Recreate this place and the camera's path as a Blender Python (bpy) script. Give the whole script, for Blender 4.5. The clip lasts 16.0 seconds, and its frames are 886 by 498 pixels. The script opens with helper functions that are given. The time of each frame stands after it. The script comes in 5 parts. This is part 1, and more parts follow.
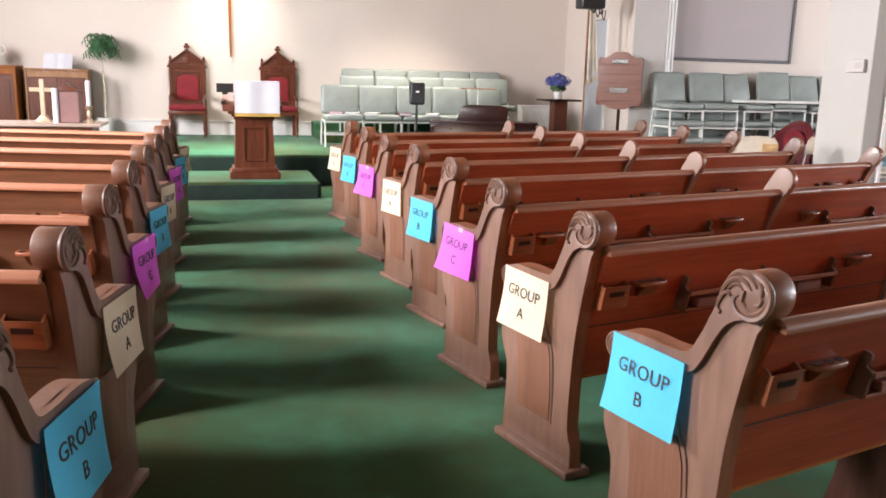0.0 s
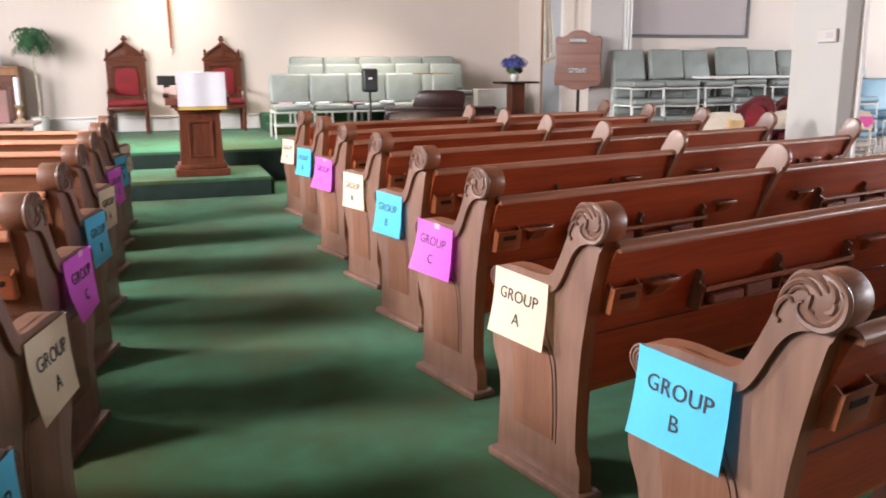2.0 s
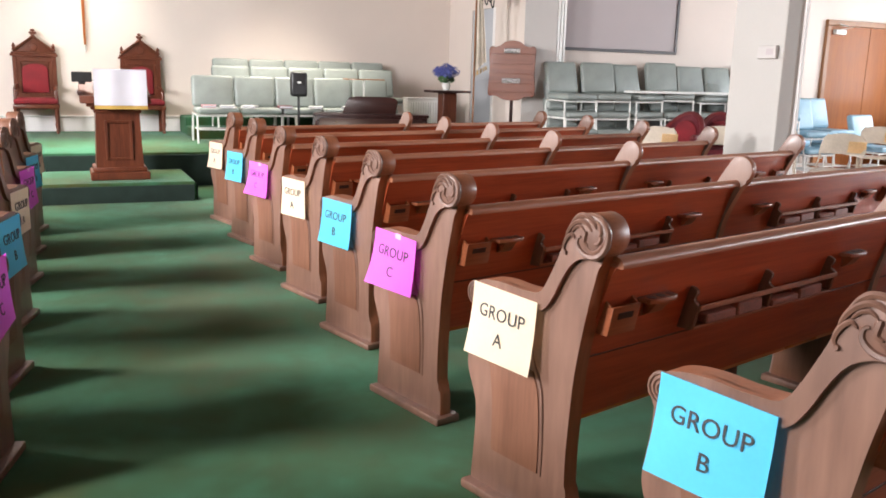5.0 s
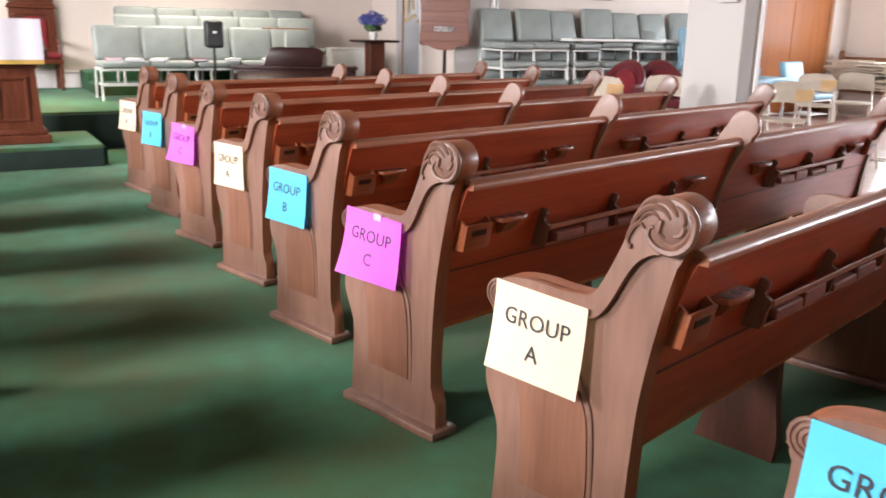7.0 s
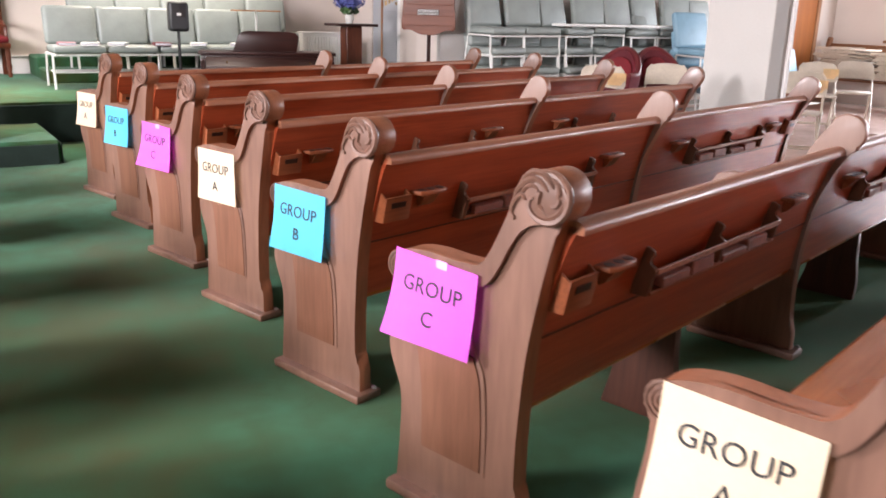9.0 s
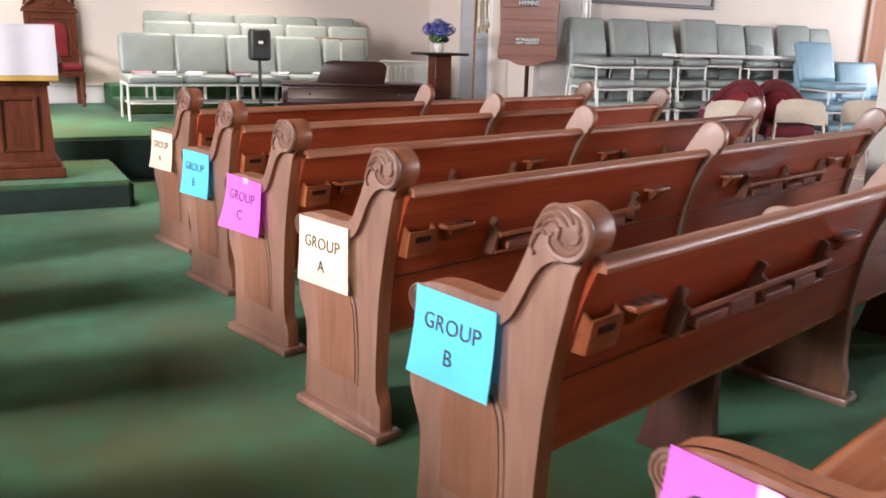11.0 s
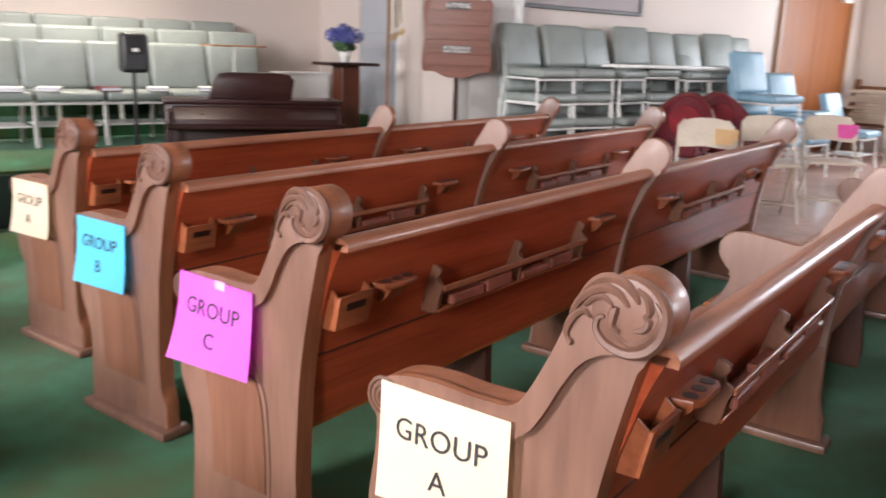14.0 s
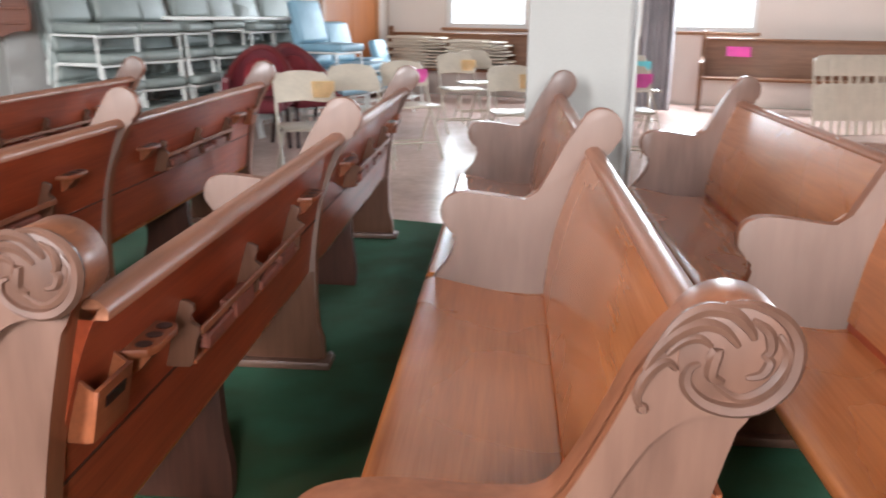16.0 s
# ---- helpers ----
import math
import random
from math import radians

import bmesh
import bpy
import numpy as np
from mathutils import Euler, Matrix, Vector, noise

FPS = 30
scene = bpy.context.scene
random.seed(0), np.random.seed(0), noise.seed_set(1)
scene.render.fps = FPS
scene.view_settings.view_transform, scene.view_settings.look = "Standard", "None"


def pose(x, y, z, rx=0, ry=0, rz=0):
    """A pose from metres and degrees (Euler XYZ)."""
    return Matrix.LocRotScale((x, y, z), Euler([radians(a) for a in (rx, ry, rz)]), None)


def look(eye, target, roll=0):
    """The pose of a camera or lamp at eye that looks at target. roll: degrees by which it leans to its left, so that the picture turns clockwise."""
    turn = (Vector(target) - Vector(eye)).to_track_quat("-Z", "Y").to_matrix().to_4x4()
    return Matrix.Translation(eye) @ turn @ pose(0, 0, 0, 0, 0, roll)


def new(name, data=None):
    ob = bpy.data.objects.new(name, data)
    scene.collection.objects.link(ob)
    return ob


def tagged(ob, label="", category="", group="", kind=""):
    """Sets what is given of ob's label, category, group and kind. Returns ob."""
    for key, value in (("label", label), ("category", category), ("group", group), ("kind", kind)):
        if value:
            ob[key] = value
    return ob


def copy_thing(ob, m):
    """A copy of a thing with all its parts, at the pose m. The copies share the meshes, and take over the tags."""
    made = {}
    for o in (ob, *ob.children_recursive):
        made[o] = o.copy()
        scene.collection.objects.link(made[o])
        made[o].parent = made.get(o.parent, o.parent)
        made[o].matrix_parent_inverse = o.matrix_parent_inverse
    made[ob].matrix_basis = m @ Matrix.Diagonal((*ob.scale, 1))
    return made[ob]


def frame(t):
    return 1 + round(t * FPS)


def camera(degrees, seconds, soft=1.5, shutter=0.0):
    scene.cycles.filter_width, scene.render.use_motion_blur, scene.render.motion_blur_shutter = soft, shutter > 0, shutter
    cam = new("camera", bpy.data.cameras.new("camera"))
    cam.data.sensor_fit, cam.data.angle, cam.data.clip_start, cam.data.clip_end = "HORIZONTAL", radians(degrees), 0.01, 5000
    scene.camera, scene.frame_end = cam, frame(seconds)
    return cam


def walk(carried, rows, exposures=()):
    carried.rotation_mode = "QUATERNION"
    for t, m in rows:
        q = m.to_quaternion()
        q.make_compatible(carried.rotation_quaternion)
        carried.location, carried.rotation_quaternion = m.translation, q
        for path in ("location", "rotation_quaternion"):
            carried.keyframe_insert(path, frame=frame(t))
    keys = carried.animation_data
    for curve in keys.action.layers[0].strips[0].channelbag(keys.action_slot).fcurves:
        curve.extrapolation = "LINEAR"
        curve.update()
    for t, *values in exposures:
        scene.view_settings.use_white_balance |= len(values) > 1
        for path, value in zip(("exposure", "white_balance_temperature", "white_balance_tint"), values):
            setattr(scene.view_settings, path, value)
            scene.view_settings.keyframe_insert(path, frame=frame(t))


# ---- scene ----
cam = camera(56.1, 16.0, soft=1.75, shutter=0.5)
PATH = [
    (0, (-1.129, -7.527, 1.327), (-0.617, -5.636, 0.923), 1.5),
    (0.5, (-1.117, -7.446, 1.311), (-0.629, -5.551, 0.897), 0.8),
    (1, (-1.108, -7.344, 1.315), (-0.607, -5.455, 0.889), 0.2),
    (1.5, (-1.111, -7.26, 1.302), (-0.58, -5.38, 0.872), -0.4),
    (2, (-1.114, -7.148, 1.295), (-0.499, -5.295, 0.863), -0.3),
    (2.5, (-1.143, -6.979, 1.308), (-0.424, -5.16, 0.887), -0.1),
    (3, (-1.146, -6.885, 1.301), (-0.381, -5.077, 0.921), 0.4),
    (5.5, (-1.197, -6.833, 1.238), (-0.393, -5.053, 0.809), 1.7),
    (6, (-1.163, -6.686, 1.234), (-0.36, -4.914, 0.771), 1.9),
    (6.5, (-1.133, -6.492, 1.229), (-0.283, -4.752, 0.729), 1.7),
    (7, (-1.179, -6.272, 1.225), (-0.205, -4.603, 0.713), 1.2),
    (7.5, (-1.194, -6.107, 1.222), (-0.146, -4.483, 0.706), 1.0),
    (8, (-1.145, -5.931, 1.225), (-0.122, -4.294, 0.702), 1.1),
    (8.5, (-1.122, -5.818, 1.238), (-0.112, -4.179, 0.696), 2.1),
    (9, (-1.109, -5.563, 1.225), (-0.055, -3.954, 0.678), 1.6),
    (9.5, (-1.1, -5.395, 1.227), (-0.037, -3.781, 0.71), 1.5),
    (10, (-1.027, -5.17, 1.238), (-0.097, -3.473, 0.733), 1.7),
    (12.5, (-0.936, -3.909, 1.215), (0.068, -2.242, 0.752), 2.5),
    (13, (-0.948, -3.667, 1.225), (0.138, -2.056, 0.753), 1.8),
    (13.5, (-0.909, -3.431, 1.216), (0.235, -1.855, 0.76), 2.0),
    (14, (-0.857, -3.216, 1.209), (0.376, -1.711, 0.745), 2.0),
    (14.5, (-0.868, -3.013, 1.2), (0.648, -1.791, 0.744), 1.0),
    (15, (-0.858, -2.861, 1.183), (0.8, -1.852, 0.7), 1.0),
    (15.2, (-0.818, -2.795, 1.167), (0.863, -1.825, 0.681), 1.0),
    (15.5, (-0.795, -2.686, 1.173), (0.928, -1.814, 0.653), 0.5),
    (16, (-0.763, -2.513, 1.179), (1.06, -1.894, 0.637), 0.7),
]
# the camera stops down and cools a little as it turns to the bright side hall
walk(cam, [(t, look(eye, aim, roll)) for t, eye, aim, roll in PATH], [(0, 0.0, 6500, 11), (3, -0.1, 6500, 12), (5.5, 0.03, 6500, 10), (7.5, 0.03, 6500, 14), (9, 0.0, 6500, 16), (10.2, -0.06, 6500, 15), (12.5, -0.17, 6450, 12), (13.5, -0.22, 6450, 14), (15, -0.14, 6350, 10), (16, -0.22, 6150, 6)])

# ---- world, sun and large lights ----
world = bpy.data.worlds.new("sky")
scene.world = world
world.use_nodes = True
wn = world.node_tree.nodes
sky = wn.new("ShaderNodeTexSky")
sky.sky_type = "NISHITA"
sky.sun_disc = False
sky.sun_elevation = radians(38)
sky.sun_rotation = radians(120)
world.node_tree.links.new(sky.outputs[0], wn["Background"].inputs[0])
wn["Background"].inputs[1].default_value = 0.12

sun = new("sun", bpy.data.lights.new("sun", "SUN"))
sun.data.energy, sun.data.angle, sun.data.color = 3.0, radians(0.5), (1.0, 0.95, 0.88)
sun.matrix_world = look((0, 0, 0), (-math.sin(radians(120)) * math.cos(radians(38)), -math.cos(radians(120)) * math.cos(radians(38)), -math.sin(radians(38))))


WEST = (-8.6, -5.0, -1.4, 2.2)      # the windows of the west wall


def area_light(name, eye, aim, w, h, watts, colour=(1, 1, 1)):
    lamp = new(name, bpy.data.lights.new(name, "AREA"))
    lamp.data.shape, lamp.data.size, lamp.data.size_y = "RECTANGLE", w, h
    lamp.data.energy, lamp.data.color = watts, colour
    lamp.matrix_world = look(eye, aim)
    return lamp


for wy, watts in zip(WEST, (30, 600, 800, 320)):
    area_light("window_light", (-5.55, wy, 2.55), (0, wy, 0.3), 0.95, 1.7, watts, (1.0, 0.968, 0.98))
for wy, watts in ((-6.9, 580), (-2.12, 330), (1.05, 100)):
    area_light("window_light", (11.5, wy, 1.75), (0, wy, 1.0), 1.2, 1.45, watts, (0.88, 0.94, 1.0))


def spot_light(name, eye, aim, watts, degrees, colour=(1, 0.9, 0.76)):
    lamp = new(name, bpy.data.lights.new(name, "SPOT"))
    lamp.data.energy, lamp.data.color, lamp.data.spot_size, lamp.data.spot_blend, lamp.data.shadow_soft_size = watts, colour, radians(degrees), 1.0, 0.2
    lamp.matrix_world = look(eye, aim)


# the spotlights over the platform
spot_light("platform_spot", (-0.9, 4.9, 3.75), (-0.9, 5.9, 1.9), 380, 62)
spot_light("platform_spot", (-0.9, 4.0, 3.75), (-0.9, 3.0, 0.3), 2400, 66, (1.0, 0.95, 0.88))
spot_light("platform_spot", (1.7, 4.2, 3.7), (1.7, 4.5, 0.9), 900, 85)

# bright overcast day outside the windows
glow = bpy.data.materials.new("daylight_haze")
glow.use_nodes = True
gn = glow.node_tree.nodes
gn.remove(gn["Principled BSDF"])
ge = gn.new("ShaderNodeEmission")
ge.inputs["Color"].default_value, ge.inputs["Strength"].default_value = (0.97, 0.98, 1.0, 1), 2.5
glow.node_tree.links.new(ge.outputs[0], gn["Material Output"].inputs["Surface"])

# ---- materials ----
def material(name, rough=0.6, metal=0.0):
    m = bpy.data.materials.new(name)
    m.use_nodes = True
    b = m.node_tree.nodes["Principled BSDF"]
    b.inputs["Roughness"].default_value = rough
    b.inputs["Metallic"].default_value = metal
    return m, m.node_tree.nodes, m.node_tree.links, b


def ramp(nodes, stops):
    r = nodes.new("ShaderNodeValToRGB")
    els = r.color_ramp.elements
    while len(els) < len(stops):
        els.new(0.5)
    for e, (p, c) in zip(els, stops):
        e.position, e.color = p, (*c, 1)
    return r


def surface(name, colour, rough=0.6, metal=0.0, vary=0.12, scale=3.0, grain=80.0, bump=0.15, depth=0.002):
    """A plain surface with stains at one scale and fine grain at another."""
    m, n, l, b = material(name, rough, metal)
    co = n.new("ShaderNodeTexCoord")
    big, fine = n.new("ShaderNodeTexNoise"), n.new("ShaderNodeTexNoise")
    big.inputs["Scale"].default_value, fine.inputs["Scale"].default_value = scale, grain
    big.inputs["Detail"].default_value, fine.inputs["Detail"].default_value = 5, 3
    l.new(co.outputs["Object"], big.inputs["Vector"])
    l.new(co.outputs["Object"], fine.inputs["Vector"])
    mix = n.new("ShaderNodeMath")
    mix.operation = "MULTIPLY_ADD"
    mix.inputs[1].default_value = 0.4
    l.new(fine.outputs["Fac"], mix.inputs[0])
    half = n.new("ShaderNodeMath")
    half.operation = "MULTIPLY"
    half.inputs[1].default_value = 0.6
    l.new(big.outputs["Fac"], half.inputs[0])
    l.new(half.outputs[0], mix.inputs[2])
    lo = tuple(max(0, c * (1 - 1.6 * vary)) for c in colour)
    hi = tuple(min(1, c * (1 + 1.6 * vary)) for c in colour)
    r = ramp(n, [(0.3, lo), (0.7, hi)])
    l.new(mix.outputs[0], r.inputs[0])
    l.new(r.outputs[0], b.inputs["Base Color"])
    if bump:
        bp = n.new("ShaderNodeBump")
        bp.inputs["Strength"].default_value, bp.inputs["Distance"].default_value = bump, depth
        l.new(fine.outputs["Fac"], bp.inputs["Height"])
        l.new(bp.outputs[0], b.inputs["Normal"])
    return m


def wood(name, dark, light, rough=0.38, stretch=(1.2, 22, 22), coat=0.08, shine=0.35):
    """Varnished wood whose grain runs along the object's x axis (or where stretch is small)."""
    m, n, l, b = material(name, rough)
    co, mp = n.new("ShaderNodeTexCoord"), n.new("ShaderNodeMapping")
    mp.inputs["Scale"].default_value = stretch
    l.new(co.outputs["Object"], mp.inputs["Vector"])
    oi = n.new("ShaderNodeObjectInfo")
    shift = n.new("ShaderNodeVectorMath")
    shift.operation = "MULTIPLY_ADD"
    shift.inputs[1].default_value = (7, 13, 17)
    l.new(oi.outputs["Random"], shift.inputs[0])
    l.new(mp.outputs[0], shift.inputs[2])
    g1, g2, st = (n.new("ShaderNodeTexNoise") for _ in range(3))
    for g, s, d, w in ((g1, 1.0, 6, 0.6), (g2, 5.0, 4, 0.2), (st, 2.2, 3, 0.3)):
        g.inputs["Scale"].default_value, g.inputs["Detail"].default_value, g.inputs["Distortion"].default_value = s, d, w
    l.new(shift.outputs[0], g1.inputs["Vector"])
    l.new(shift.outputs[0], g2.inputs["Vector"])
    l.new(co.outputs["Object"], st.inputs["Vector"])
    a = n.new("ShaderNodeMath")
    a.operation = "MULTIPLY_ADD"
    a.inputs[1].default_value = 0.35
    l.new(g2.outputs["Fac"], a.inputs[0])
    bb = n.new("ShaderNodeMath")
    bb.operation = "MULTIPLY"
    bb.inputs[1].default_value = 0.45
    l.new(g1.outputs["Fac"], bb.inputs[0])
    l.new(bb.outputs[0], a.inputs[2])
    c = n.new("ShaderNodeMath")
    c.operation = "MULTIPLY_ADD"
    c.inputs[1].default_value = 0.28
    l.new(st.outputs["Fac"], c.inputs[0])
    l.new(a.outputs[0], c.inputs[2])
    mid = tuple((x + y) / 2 for x, y in zip(dark, light))
    r = ramp(n, [(0.36, dark), (0.53, mid), (0.7, light)])
    l.new(c.outputs[0], r.inputs[0])
    l.new(r.outputs[0], b.inputs["Base Color"])
    b.inputs["Specular IOR Level"].default_value = shine
    b.inputs["Coat Weight"].default_value, b.inputs["Coat Roughness"].default_value = coat, 0.18
    rr = n.new("ShaderNodeMapRange")
    rr.inputs["To Min"].default_value, rr.inputs["To Max"].default_value = rough - 0.1, rough + 0.14
    l.new(st.outputs["Fac"], rr.inputs["Value"])
    l.new(rr.outputs[0], b.inputs["Roughness"])
    bp = n.new("ShaderNodeBump")
    bp.inputs["Strength"].default_value, bp.inputs["Distance"].default_value = 0.12, 0.001
    l.new(g2.outputs["Fac"], bp.inputs["Height"])
    l.new(bp.outputs[0], b.inputs["Normal"])
    return m


# the pews' grain: along the row for backs and seats, upright for the ends
PEW_BACK = wood("pew_back_wood", (0.22, 0.0345, 0.013), (0.425, 0.082, 0.028), rough=0.38, coat=0.14, shine=0.35)
# shaded copy of the back wood, for the pews left of the aisle
PEW_BACK_SHADED = wood("shaded_pew_back_wood", (0.095, 0.036, 0.018), (0.19, 0.08, 0.042), rough=0.4, coat=0.12, shine=0.35)
PEW_SEAT = wood("pew_seat_wood", (0.33, 0.095, 0.027), (0.54, 0.187, 0.06), rough=0.24, coat=0.6, shine=0.5)
PEW_RAIL = wood("pew_rail_wood", (0.25, 0.092, 0.048), (0.41, 0.17, 0.095), rough=0.4, coat=0.15)
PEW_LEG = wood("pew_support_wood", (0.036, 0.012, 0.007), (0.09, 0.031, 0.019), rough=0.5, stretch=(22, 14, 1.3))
PEW_FIT = wood("pew_fitting_wood", (0.16, 0.043, 0.016), (0.31, 0.092, 0.036), rough=0.42)
# paler than the rims: window glare on the aisle faces, as colour
PEW_END = wood("pew_end_wood", (0.089, 0.0395, 0.0248), (0.184, 0.0925, 0.061), rough=0.46, stretch=(14, 9, 1.3), coat=0.18, shine=0.65)
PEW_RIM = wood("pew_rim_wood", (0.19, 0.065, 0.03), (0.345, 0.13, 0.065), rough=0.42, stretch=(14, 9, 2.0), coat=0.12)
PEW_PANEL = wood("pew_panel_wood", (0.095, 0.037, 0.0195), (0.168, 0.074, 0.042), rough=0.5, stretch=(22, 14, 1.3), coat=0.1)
PEW_DIVIDER = wood("pew_divider_wood", (0.178, 0.114, 0.089), (0.23, 0.15, 0.12), rough=0.5, stretch=(9, 7, 1.3), coat=0.05, shine=0.4)
PEW_CARVE = wood("pew_carved_wood", (0.055, 0.025, 0.016), (0.15, 0.072, 0.047), rough=0.46, coat=0.06, shine=0.5, stretch=(14, 8, 3))
DARK_WOOD = wood("dark_wood", (0.012, 0.0042, 0.0038), (0.036, 0.0105, 0.008), rough=0.35)
PULPIT_WOOD = wood("pulpit_wood", (0.055, 0.0145, 0.0075), (0.15, 0.042, 0.02), rough=0.35, stretch=(18, 18, 1.5))
OAK = wood("oak_wood", (0.19, 0.085, 0.038), (0.35, 0.17, 0.08), rough=0.45, stretch=(16, 16, 1.3))
DOOR_WOOD = wood("door_wood", (0.2, 0.052, 0.005), (0.3, 0.088, 0.01), rough=0.6, stretch=(12, 12, 0.8))
WALL_PAINT = surface("cream_wall_paint", (0.66, 0.58, 0.525), 0.75, vary=0.03, scale=0.9, grain=120, bump=0.08)
# the ceiling is out of view; its dark grey only cuts the bounce
CEIL_DARKENED = surface("darkened_ceiling", (0.17, 0.155, 0.14), 0.85, vary=0.03, scale=1.0, grain=90)
COLUMN_PAINT = surface("column_paint", (0.43, 0.415, 0.39), 0.7, vary=0.04, scale=1.2, grain=110, bump=0.08)
GREY_PAINT = surface("grey_paint", (0.47, 0.45, 0.43), 0.6, vary=0.05, scale=1.5, grain=100, bump=0.06)
WHITE_PAINT = surface("white_paint", (0.74, 0.72, 0.7), 0.5, vary=0.03, scale=2, grain=60, bump=0.05)
FLOOR_LIGHT = surface("light_vinyl_floor", (0.66, 0.465, 0.41), 0.22, vary=0.12, scale=2.5, grain=14, bump=0.04)
VELVET = surface("red_velvet", (0.19, 0.01, 0.016), 0.85, vary=0.2, scale=8, grain=200, bump=0.3)
GREEN_FABRIC = surface("grey_green_fabric", (0.25, 0.28, 0.262), 0.42, vary=0.1, scale=7, grain=320, bump=0.35)
WHITE_METAL = surface("white_enamelled_metal", (0.72, 0.72, 0.69), 0.35, vary=0.04, scale=9, grain=60, bump=0.02)
BOLT = surface("dull_steel", (0.42, 0.4, 0.38), 0.4, 0.9, vary=0.2, scale=30, bump=0.02)
TAN_METAL = surface("beige_enamelled_metal", (0.56, 0.49, 0.40), 0.32, vary=0.08, scale=9, grain=60, bump=0.02)
BLACK = surface("black_plastic", (0.015, 0.015, 0.016), 0.45, vary=0.2, scale=20, grain=200, bump=0.05)
BRASS = surface("polished_brass", (0.75, 0.55, 0.26), 0.25, 1.0, vary=0.1, scale=12, grain=60, bump=0.02)
SCREEN_GREY = surface("projection_screen_cloth", (0.42, 0.375, 0.38), 0.8, vary=0.03, scale=1.2, grain=200, bump=0.03)
CLOTH_WHITE = surface("white_cloth", (0.56, 0.55, 0.6), 0.85, vary=0.03, scale=6, grain=220, bump=0.15)
INK = surface("black_ink", (0.012, 0.012, 0.014), 0.6, vary=0.1, bump=0)


def carpet_material():
    m, n, l, b = material("green_carpet", 0.95)
    co = n.new("ShaderNodeTexCoord")
    big, mid, fine = (n.new("ShaderNodeTexNoise") for _ in range(3))
    for g, s in ((big, 0.9), (mid, 7.0), (fine, 260.0)):
        g.inputs["Scale"].default_value, g.inputs["Detail"].default_value = s, 6
        l.new(co.outputs["Object"], g.inputs["Vector"])
    a = n.new("ShaderNodeMath")
    a.operation = "MULTIPLY_ADD"
    a.inputs[1].default_value = 0.26
    l.new(mid.outputs["Fac"], a.inputs[0])
    c = n.new("ShaderNodeMath")
    c.operation = "MULTIPLY"
    c.inputs[1].default_value = 0.74
    l.new(big.outputs["Fac"], c.inputs[0])
    l.new(c.outputs[0], a.inputs[2])
    r = ramp(n, [(0.38, (0.048, 0.053, 0.014)), (0.49, (0.034, 0.079, 0.03)), (0.63, (0.04, 0.136, 0.071))])
    l.new(a.outputs[0], r.inputs[0])
    mx = n.new("ShaderNodeMixRGB")
    mx.blend_type = "MULTIPLY"
    mx.inputs["Fac"].default_value = 0.55
    fr = ramp(n, [(0.25, (0.45, 0.45, 0.45)), (0.75, (1.25, 1.25, 1.25))])
    l.new(fine.outputs["Fac"], fr.inputs[0])
    l.new(r.outputs[0], mx.inputs[1])
    l.new(fr.outputs[0], mx.inputs[2])
    l.new(mx.outputs[0], b.inputs["Base Color"])
    b.inputs["Specular IOR Level"].default_value = 0.1
    b.inputs["Sheen Weight"].default_value, b.inputs["Sheen Roughness"].default_value = 0.14, 0.4
    b.inputs["Sheen Tint"].default_value = (0.62, 1.0, 0.82, 1)
    bp = n.new("ShaderNodeBump")
    bp.inputs["Strength"].default_value, bp.inputs["Distance"].default_value = 0.6, 0.004
    l.new(fine.outputs["Fac"], bp.inputs["Height"])
    l.new(bp.outputs[0], b.inputs["Normal"])
    return m


CARPET = carpet_material()
HYMN_COVER = surface("brown_book_cover", (0.2, 0.06, 0.038), 0.6, vary=0.3, scale=12, grain=150)
# for the unseen west wall, dark so that it reflects little
PLASTER_TAN = surface("tan_plaster", (0.25, 0.2, 0.16), 0.85, vary=0.06, scale=1.2, grain=90)

# ---- mesh helpers ----
def box(bm, x0, x1, y0, y1, z0, z1, bevel=0.0, segs=1):
    vs = [bm.verts.new((x, y, z)) for x in (x0, x1) for y in (y0, y1) for z in (z0, z1)]
    faces = [bm.faces.new([vs[i] for i in q]) for q in ((0, 1, 3, 2), (4, 6, 7, 5), (0, 4, 5, 1), (2, 3, 7, 6), (0, 2, 6, 4), (1, 5, 7, 3))]
    if bevel:
        edges = {e for f in faces for e in f.edges}
        bmesh.ops.bevel(bm, geom=list(edges), offset=bevel, segments=segs, affect="EDGES", profile=0.5)
    return bm


def prism(bm, outline, d0, d1, axes="yz", bevel=0.0, segs=2):
    """A closed outline of (a, b) drawn out along the third axis, from d0 to d1."""
    def at(a, b, d):
        return {"yz": (d, a, b), "xz": (a, d, b), "xy": (a, b, d)}[axes]
    lo = [bm.verts.new(at(a, b, d0)) for a, b in outline]
    hi = [bm.verts.new(at(a, b, d1)) for a, b in outline]
    caps = [bm.faces.new(lo), bm.faces.new(hi[::-1])]
    k = len(outline)
    for i in range(k):
        bm.faces.new((lo[i], hi[i], hi[(i + 1) % k], lo[(i + 1) % k]))
    if bevel:
        bmesh.ops.bevel(bm, geom=[e for f in caps for e in f.edges], offset=bevel, segments=segs, affect="EDGES", profile=0.5)
    return bm


